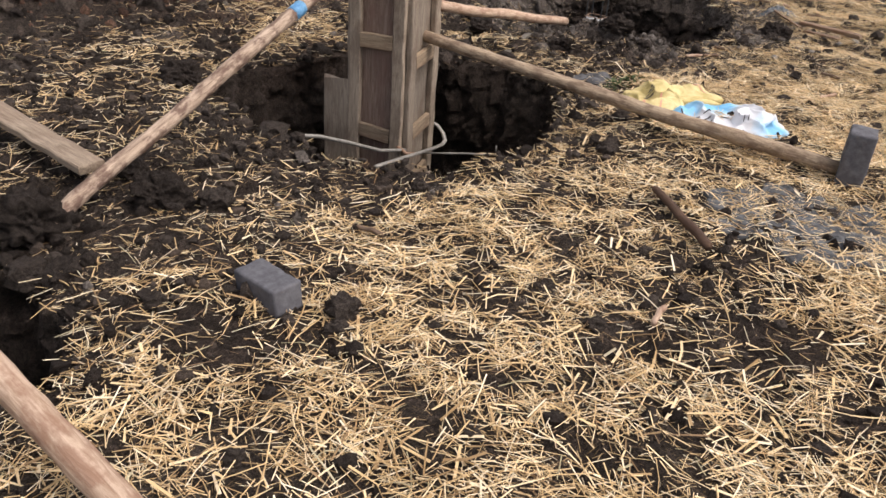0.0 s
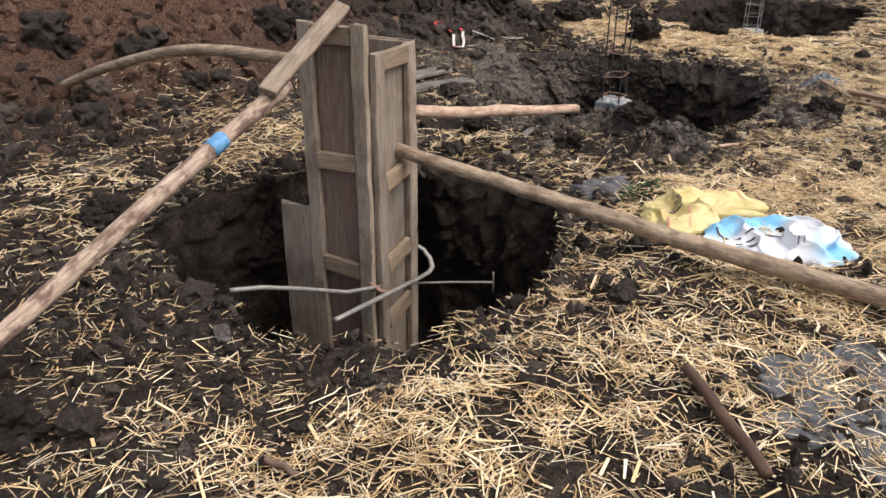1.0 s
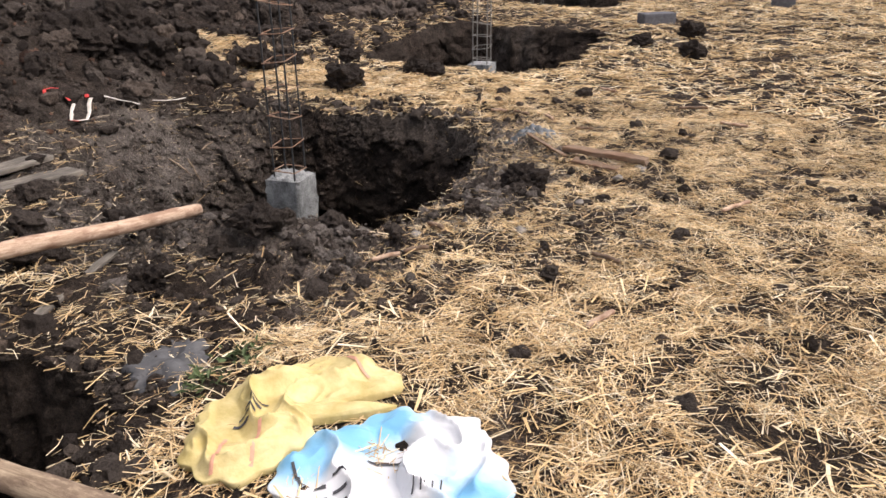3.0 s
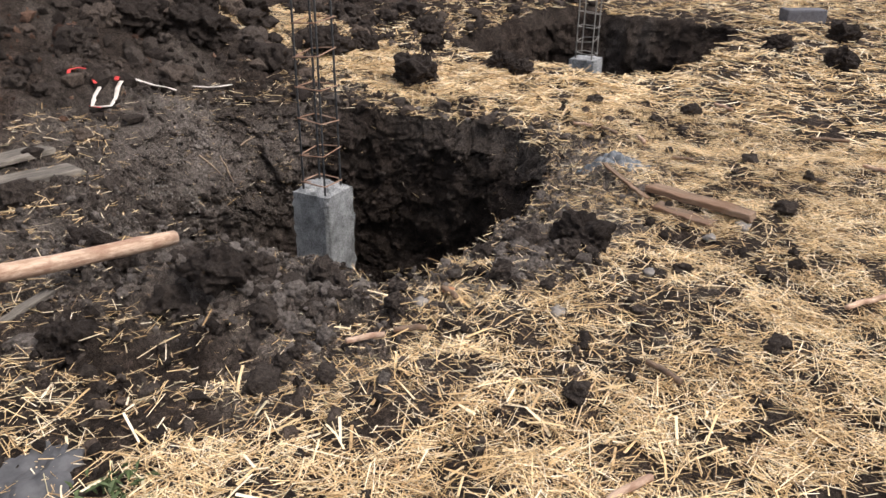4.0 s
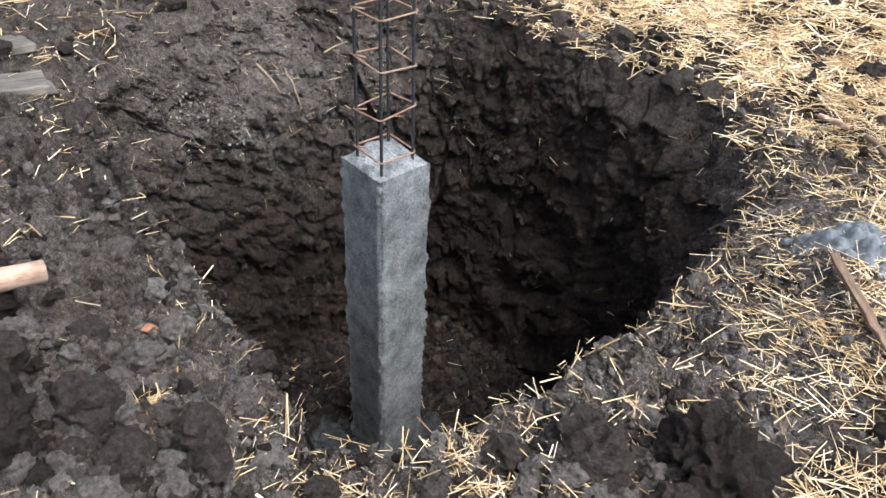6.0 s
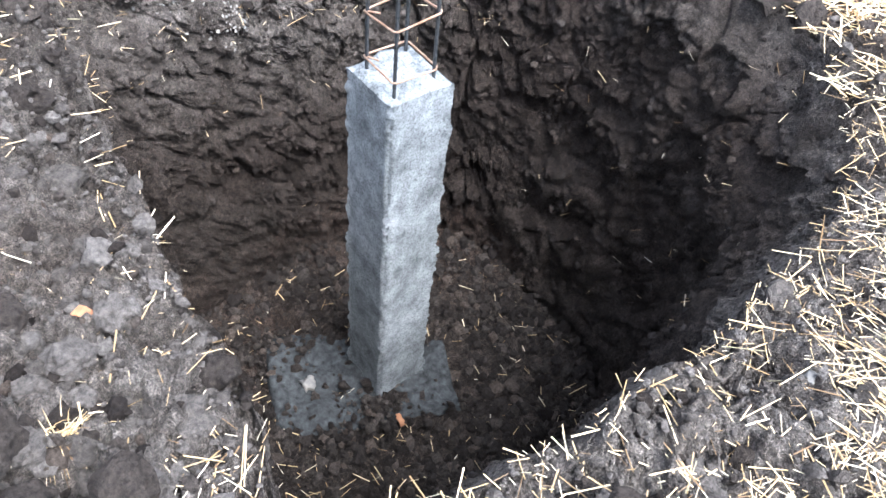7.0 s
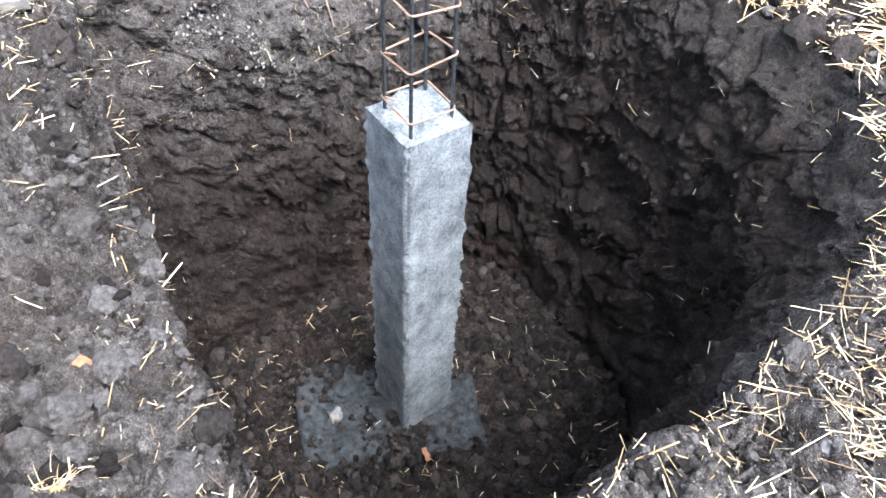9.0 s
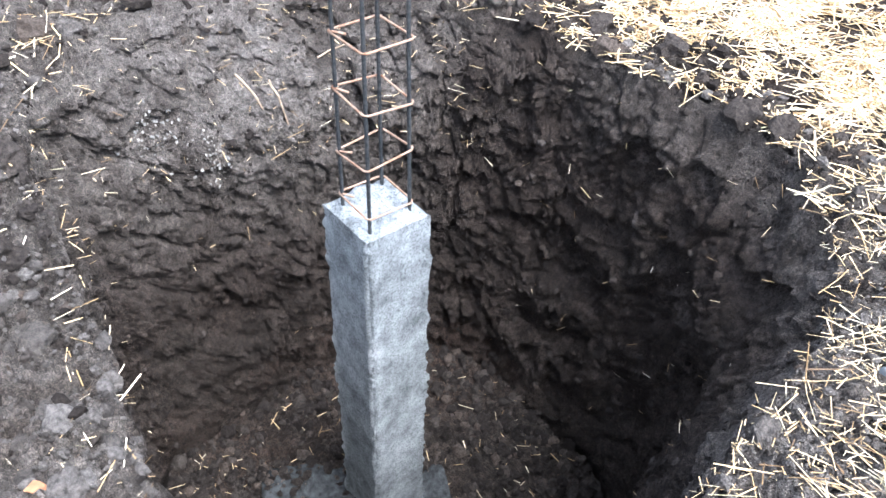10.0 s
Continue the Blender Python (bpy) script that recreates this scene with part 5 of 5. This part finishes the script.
def grass_tuft(x, y, seed):
    """A pulled tuft of dry pale grass blades."""
    rnd = random.Random(seed)
    bm = bmesh.new()
    for k in range(70):
        t = rnd.uniform(0, 6.283)
        L, r, e = rnd.uniform(0.03, 0.1), rnd.uniform(0.0, 0.03), rnd.uniform(0.1, 1.1)
        d = Vector((math.cos(t) * math.cos(e), math.sin(t) * math.cos(e), math.sin(e)))
        side = Vector((-math.sin(t), math.cos(t), 0)) * 0.0012
        p = Vector((r * math.cos(t * 3), r * math.sin(t * 3), 0.0))
        rows = []
        for u in (0.0, 0.4, 0.75, 1.0):
            q = p + d * L * u + Vector((0, 0, -0.5 * L * u * u))
            w = side * (1 - 0.7 * u)
            rows.append([bm.verts.new(q + w), bm.verts.new(q - w), bm.verts.new(q + Vector((0, 0, 0.0015 * (1 - 0.6 * u))))])
        for a, b in zip(rows, rows[1:]):
            for i in range(3):
                bm.faces.new((a[i], a[(i + 1) % 3], b[(i + 1) % 3], b[i]))
    ob = part("grass_tuft", bm, STRAW)
    ob.location = (x, y, ground_z(x, y))
    tagged(ob, "small tuft of dry pale grass on dried clay", "grass tuft")


grass_tuft(TUFT[0], TUFT[1], 5)

# ---- loose crumbs of soil ----
rng = np.random.default_rng(4)


def ico_faces():
    bm = bmesh.new()
    bmesh.ops.create_icosphere(bm, subdivisions=1, radius=1.0)
    v = np.array([a.co[:] for a in bm.verts])
    f = np.array([[a.index for a in p.verts] for p in bm.faces])
    bm.free()
    return v, f


ICO, ICO_F = ico_faces()


def crumbs(name, P, R, mat, label, category):
    """Many angular crumbs of soil at P with sizes R, joined."""
    n = len(P)
    jig = ICO[None] * rng.uniform(0.5, 1.35, (n, len(ICO), 1)) * rng.uniform(0.65, 1.2, (n, 1, 3)) * R[:, None, None]
    a = rng.uniform(0, 6.283, n)
    c, s = np.cos(a)[:, None], np.sin(a)[:, None]
    x, y = jig[..., 0] * c - jig[..., 1] * s, jig[..., 0] * s + jig[..., 1] * c
    V = np.stack([x, y, jig[..., 2]], -1) + P[:, None]
    F = ICO_F[None] + (np.arange(n) * len(ICO))[:, None, None]
    me = mesh_of(name, V.reshape(-1, 3), F.reshape(-1, 3), smooth_faces=False)
    me.materials.append(mat)
    return tagged(new(name, me), label, category, kind="stuff")


def scatter(n, lo, hi, weight, margin=0.0):
    x, y = rng.uniform(lo[0], hi[0], n), rng.uniform(lo[1], hi[1], n)
    ok = (rng.uniform(0, 1, n) < weight(x, y)) & ~in_pit(x, y, margin)
    return x[ok], y[ok]


x, y = scatter(48000, (-4.8, 0.8), (0.9, 9.2), lambda x, y: (0.05 + 0.8 * np.maximum(1 - litter(x, y), rimness(x, y)) ** 1.3) * (1 - 0.6 * bell(x, y, -2.1, 7.3, 0.35, 0.9)))
r = (0.004 + 0.013 * rng.pareto(2.6, len(x)).clip(0, 2.2)) * (1 - 0.45 * dry_and_skylit(x, y))
P = np.column_stack([x, y, surface(x, y) + r * 0.35])
drys = rng.uniform(0, 1, len(x)) < dry_and_skylit(x, y)
crumbs("soil_crumbs", P[~drys], r[~drys], CRUMB, "loose dark crumbs of clay soil", "soil crumbs")
crumbs("soil_crumbs", P[drys], r[drys], CRUMB_DRY, "loose dried crumbs of clay soil by the pit", "soil crumbs")
x, y = scatter(15000, (-8.2, 1.5), (-4.2, 16), lambda x, y: smooth(-4.2, -5.2, x) * 0.9 * (1 - 0.8 * litter(x, y)))
r = 0.01 + 0.02 * rng.pareto(2.4, len(x)).clip(0, 3.0)
P = np.column_stack([x, y, surface(x, y) + r * 0.3])
reds = rng.uniform(0, 1, len(x)) < 1.9 * bell(x, y, -6.4, 4.2, 1.4, 1.4) + 0.4 * bell(x, y, -6.0, 6.4, 1.2, 1.6)
crumbs("soil_crumbs", P[~reds], r[~reds], CRUMB, "heaped lumps of dug clay soil", "soil crumbs")
crumbs("soil_crumbs", P[reds], r[reds] * 0.8, CRUMB_RED, "heaped crumbs of reddish brown soil", "soil crumbs")
for k, m in ((0, 8000), (1, 1600), (2, 1000), (3, 700)):
    wt, wu = rng.uniform(-3.1416, 3.1416, m), rng.uniform(0.0, 0.97, m)
    wp, wd, _f = wall_point(k, wt, wu)
    wr = 0.003 + 0.007 * rng.pareto(2.6, m).clip(0, 2.4)
    crumbs("soil_crumbs", wp + np.column_stack([wd, np.zeros(m)]) * (wr * 0.25)[:, None], wr, CRUMB, "broken crumbs of clay in the pit wall", "soil crumbs")


def rubble(name, n_kinds, P, R, mat, label, category, level=2):
    """Rounder broken lumps joined into one heap."""
    Vs, Fs, count = [], [], 0
    for k in range(n_kinds):
        bm = lump_bm(1.0, 400 + k, level, 0.55 if level == 2 else 0.42, 0.8)
        v = np.array([a.co[:] for a in bm.verts])
        f = np.array([[a.index for a in p.verts] for p in bm.faces])
        bm.free()
        sel = np.arange(len(P)) % n_kinds == k
        p, rr = P[sel], R[sel]
        a = rng.uniform(0, 6.283, len(p))
        c, s = np.cos(a)[:, None], np.sin(a)[:, None]
        q = v[None] * rr[:, None, None]
        V = np.stack([q[..., 0] * c - q[..., 1] * s, q[..., 0] * s + q[..., 1] * c, q[..., 2]], -1) + p[:, None]
        Vs.append(V.reshape(-1, 3))
        Fs.append((f[None] + (np.arange(len(p)) * len(v))[:, None, None] + count).reshape(-1, 3))
        count += len(p) * len(v)
    me = mesh_of(name, np.concatenate(Vs), np.concatenate(Fs), smooth_faces=False)
    me.materials.append(mat)
    return tagged(new(name, me), label, category, kind="stuff")


x, y = scatter(900, (-8.2, 1.5), (-4.3, 16), lambda x, y: smooth(-4.4, -5.5, x) * (1 - 0.8 * litter(x, y)) * (1 - 0.9 * bell(x, y, -7.0, 4.5, 1.8, 1.9)), 0.1)
r = rng.uniform(0.05, 0.15, len(x)) * rng.uniform(0.45, 1.0, len(x))
rubble("soil_lumps", 6, np.column_stack([x, y, surface(x, y) + r * 0.2]), r, CRUMB, "heap of big broken lumps of dug clay", "soil heap", 3)
x, y = scatter(3800, (-4.6, 1.2), (-1.5, 9.0), lambda x, y: (0.6 * rimness(x, y) ** 1.5 * smooth(-1.5, -2.0, x) + 0.5 * bell(x, y, -2.8, 6.0, 0.7, 0.45)) * (1 - 0.85 * bell(x, y, -2.2, 7.6, 0.4, 0.9)) * (1 - 0.9 * bell(x, y, -1.5, 1.0, 0.5, 0.9)), 0.0)
r = (0.012 + 0.02 * rng.pareto(2.2, len(x)).clip(0, 2.6)) * (1 - 0.4 * dry_and_skylit(x, y))
P = np.column_stack([x, y, surface(x, y) - r * 0.05])
drys = rng.uniform(0, 1, len(x)) < dry_and_skylit(x, y)
rubble("soil_lumps", 6, P[~drys], r[~drys], CRUMB, "broken lumps of clay along the rims of the pits", "soil lumps")
rubble("soil_lumps", 6, P[drys], r[drys], CRUMB_DRY, "dried broken lumps of clay beside the pit", "soil lumps")

cx, cy = rng.normal(-1.83, 0.11, 240), rng.normal(6.95, 0.17, 240)
cx2, cy2 = rng.normal(-2.5, 0.26, 300), rng.normal(6.08, 0.12, 300)
x, y = np.concatenate([cx, cx2]), np.concatenate([cy, cy2])
ok = ~in_pit(x, y, 0.02)
x, y = x[ok], y[ok]
r = 0.014 + 0.028 * rng.beta(1.2, 3.0, len(x))
large = np.argsort(-r)[:120]
for i in large:
    clod(float(x[i]), float(y[i]), float(r[i]) * 1.3, int(i), 29.0 * i, "dark crumbled clay clod heaped before the pit")
rest = np.setdiff1d(np.arange(len(x)), large)
x, y, r = x[rest], y[rest], r[rest]
P = np.column_stack([x, y, surface(x, y) + r * 0.1])
drys = rng.uniform(0, 1, len(x)) < 0.35 * dry_and_skylit(x, y)
rubble("soil_lumps", 6, P[~drys], r[~drys], CRUMB, "crumbled dark clay lumps heaped before the pit", "soil lumps")
rubble("soil_lumps", 6, P[drys], r[drys], CRUMB_DRY, "crumbled dried clay lumps heaped before the pit", "soil lumps")

# crumbs fallen on the pits' floors
fx, fy = rng.uniform(-4.2, -2.4, 8000), rng.uniform(6.5, 8.25, 8000)
fl = PITS[0][3](np.arctan2(fy - PIT_A[1], fx - PIT_A[0]))
fu = np.hypot(fx - PIT_A[0], fy - PIT_A[1]) / fl
ok = (fu < 0.97) & (rng.uniform(0, 1, 8000) < 0.5 + 0.5 * fu ** 2)
fx, fy, fu = fx[ok], fy[ok], fu[ok]
fr = 0.006 + 0.014 * rng.pareto(2.6, len(fx)).clip(0, 2.0)
crumbs("soil_crumbs", np.column_stack([fx, fy, floor_z(fx, fy, -1.85, 1 - fu) + fr * 0.3]), fr, CRUMB, "loose crumbs of clay on the pit floor", "soil crumbs")
ex, ey = rng.uniform(-3.85, -3.1, 2600), rng.uniform(6.78, 7.75, 2600)
cover = np.maximum(bell(ex, ey, -3.22, 7.12, 0.14, 0.2), np.maximum(bell(ex, ey, -3.8, 6.95, 0.14, 0.14), 0.25 * smooth(-0.1, 0.5, fbm(ex * 7, ey * 7, ex * 0, 2, 171))))
ok = rng.uniform(0, 1, 2600) < cover
er = 0.005 + 0.012 * rng.pareto(2.6, int(ok.sum())).clip(0, 1.8)
crumbs("soil_crumbs", np.column_stack([ex[ok], ey[ok], np.full(len(er), -1.795) + 0.3 * er]), er, CRUMB, "crumbs of clay fallen over the footing", "soil crumbs")
# pale mortar flecks splashed on the pit wall
ft = np.concatenate([rng.normal(math.atan2(6.92 - PIT_A[1], -4.3 - PIT_A[0]), 0.05, 90), rng.normal(math.atan2(7.06 - PIT_A[1], -4.35 - PIT_A[0]), 0.05, 90)])
fw = np.concatenate([rng.normal(0.17, 0.02, 90), rng.normal(0.25, 0.03, 90)]).clip(0.08, 0.5)
fp, fd, _f = wall_point(0, ft, fw)
crumbs("mortar_flecks", fp, rng.uniform(0.003, 0.009, 180), STONE, "pale mortar flecks splashed on the pit wall", "mortar flecks")

# ---- straw ----


def straws(name, P, L, R, tilt, label, flat=0.6, kink=0.11):
    """Straw pieces: slim three-sided stems with a kink, joined."""
    n = len(P)
    a = rng.uniform(0, 6.283, n)
    e = rng.normal(0, 1, n) * tilt
    d = np.column_stack([np.cos(a) * np.cos(e), np.sin(a) * np.cos(e), np.sin(e)])
    side = np.column_stack([-np.sin(a), np.cos(a), np.zeros(n)])
    up = np.cross(d, side)
    bend = rng.normal(0, 0.07, n)[:, None] * L[:, None] * side + np.abs(rng.normal(0, 0.03, n))[:, None] * L[:, None] * up
    roll = rng.uniform(0, 2.1, n)
    taper = rng.uniform(0.5, 1.0, n)
    kinked = L > kink
    Vs, Fs, count = [], [], 0
    for sel, ends, rad in ((kinked, (-0.5, 0.0, 0.5), (1.0, 1.05, None)), (~kinked, (-0.5, 0.5), (1.0, None))):
        p, q, l, r = P[sel], d[sel], L[sel][:, None], R[sel]
        m, k = len(p), len(ends)
        V = np.empty((m, 3 * k, 3))
        for i in range(k):
            c = p + q * l * ends[i] + (bend[sel] if k == 3 and i == 1 else 0)
            rr = r * (taper[sel] if rad[i] is None else rad[i])
            for j in range(3):
                t = roll[sel] + 2.0944 * j
                V[:, 3 * i + j] = c + (np.cos(t)[:, None] * side[sel] + flat * np.sin(t)[:, None] * up[sel]) * rr[:, None]
        f = np.array([(3 * i + j, 3 * i + (j + 1) % 3, 3 * i + 3 + (j + 1) % 3, 3 * i + 3 + j) for i in range(k - 1) for j in range(3)])
        Vs.append(V.reshape(-1, 3))
        Fs.append((f[None] + (np.arange(m) * 3 * k)[:, None, None] + count).reshape(-1, 4))
        count += m * 3 * k
    me = mesh_of(name, np.concatenate(Vs), np.concatenate(Fs), smooth_faces=False)
    me.materials.append(STRAW)
    return tagged(new(name, me), label, "straw", kind="stuff")


def straw_field(n, lo, hi, l0, l1, r0, r1, label, power=1.0, kink=0.11):
    x, y = scatter(n, lo, hi, lambda x, y: litter(x, y) ** power * np.clip(0.62 + 1.1 * fbm(x * 9.0, y * 9.0, x * 0, 3, 91), 0.16, 1.0), -0.02)
    m = len(x)
    q = litter(x, y)
    z = surface(x, y) + 0.004 + rng.uniform(0, 1, m) ** 1.6 * 0.028 * q * (1 - 0.7 * rimness(x, y, 0.2))
    L = l0 + (l1 - l0) * rng.beta(1.3, 3.4, m)
    straws("straw", np.column_stack([x, y, z]), L, r0 + (r1 - r0) * rng.beta(1.2, 2.2, m), 0.16, label, 0.6, kink)


NEAR = "dry golden straw strewn over the soil"
straw_field(100000, (-3.0, 0.1), (1.4, 5.2), 0.012, 0.22, 0.0009, 0.0033, NEAR, 0.9)
straw_field(130000, (-3.0, 5.2), (1.0, 9.3), 0.012, 0.2, 0.0008, 0.0025, NEAR, 0.85, 0.13)
straw_field(62000, (-5.3, 1.4), (-3.0, 9.3), 0.02, 0.22, 0.0014, 0.0034, "dull dry straw strewn between soil heaps and pits", 0.9)
straw_field(26000, (-6.3, 8.4), (-2.6, 9.7), 0.03, 0.22, 0.0016, 0.004, "dry golden straw behind the deep pit", 0.7)
straw_field(82000, (-6.2, 9.3), (3.0, 17.5), 0.05, 0.24, 0.003, 0.006, "dry golden straw spread over the far ground", 0.8, 9.0)
straw_field(48000, (-3.0, 0.6), (0.9, 5.0), 0.008, 0.075, 0.0007, 0.0016, "short chopped straw and chaff between the stems", 0.55)
straw_field(75000, (-3.2, 5.0), (0.2, 9.3), 0.008, 0.07, 0.0006, 0.0014, "short chopped straw and chaff between the stems", 0.55)
# broad dry leaves and husks among the stems
x, y = scatter(6000, (-3.2, 0.75), (1.0, 9.3), lambda x, y: 0.75 * litter(x, y) ** 1.3 * (1 - rimness(x, y, 0.5)) * smooth(7.0, 6.0, y), 0.02)
straws("straw_husks", np.column_stack([x, y, surface(x, y) + rng.uniform(0.008, 0.03, len(x))]), rng.uniform(0.03, 0.12, len(x)), rng.uniform(0.003, 0.0065, len(x)), 0.25, "broad dry leaves and husks among the straw", 0.12)
# a few stems hang over the pits' rims, lie on the floor and stick to the walls
ft = rng.uniform(-3.14, 3.14, 200)
fw = rng.beta(1.0, 1.8, 200) * 0.95
fp, fd, _f = wall_point(0, ft, fw)
straws("straw", fp - np.column_stack([fd * 0.012, np.zeros(len(fd))]), rng.uniform(0.012, 0.06, 200), rng.uniform(0.0009, 0.0016, 200), 0.7, "short straw bits stuck to the pit walls")
fx, fy = rng.uniform(-4.15, -2.45, 420), rng.uniform(6.55, 8.2, 420)
fu = np.hypot(fx - PIT_A[0], fy - PIT_A[1]) / PITS[0][3](np.arctan2(fy - PIT_A[1], fx - PIT_A[0]))
ok = fu < 0.95
fx, fy, fu = fx[ok], fy[ok], fu[ok]
straws("straw", np.column_stack([fx, fy, floor_z(fx, fy, -1.85, 1 - fu) + 0.012]), 0.02 + 0.14 * rng.beta(1.2, 4, len(fx)), rng.uniform(0.0012, 0.0024, len(fx)), 0.12, "scattered straw on the pit floor")
wt, wu = rng.uniform(2.3, 4.3, 320), rng.uniform(0.0, 0.3, 320)
wp, wd, _f = wall_point(0, wt, wu)
straws("straw", wp + np.array([0.0, 0.0, 0.01]), 0.015 + 0.12 * rng.beta(1.2, 3.5, 320), rng.uniform(0.001, 0.002, 320), 0.25, "straw bits strewn over the sloping pit bank")
x, y = scatter(14000, (-4.2, 5.4), (-1.6, 8.2), lambda x, y: dry_and_skylit(x, y), 0.0)
r = rng.uniform(0.0025, 0.009, len(x))
crumbs("soil_crumbs", np.column_stack([x, y, surface(x, y) + crumble(x, y) + r * 0.3]), r, CRUMB_DRY, "fine dried crumbs of clay on the pit rim", "soil crumbs")
x, y = scatter(9000, (-4.0, 5.6), (-1.7, 7.9), lambda x, y: np.clip(bell(x, y, -2.9, 6.2, 0.8, 0.42) + 0.5 * bell(x, y, -1.95, 7.2, 0.3, 0.6), 0, 1) * np.clip(0.6 + fbm(x * 7, y * 7, x * 0, 2, 181), 0.1, 1), 0.0)
r = 0.007 + 0.024 * rng.beta(1.1, 3.2, len(x))
P = np.column_stack([x, y, surface(x, y) + crumble(x, y) + r * 0.35])
drys = rng.uniform(0, 1, len(x)) < 0.8 * dry_and_skylit(x, y)
crumbs("soil_crumbs", P[~drys], r[~drys], CRUMB, "loose broken bits of dark clay on the pit rim", "soil crumbs")
crumbs("soil_crumbs", P[drys], r[drys], CRUMB_DRY, "loose broken bits of dried clay on the pit rim", "soil crumbs")
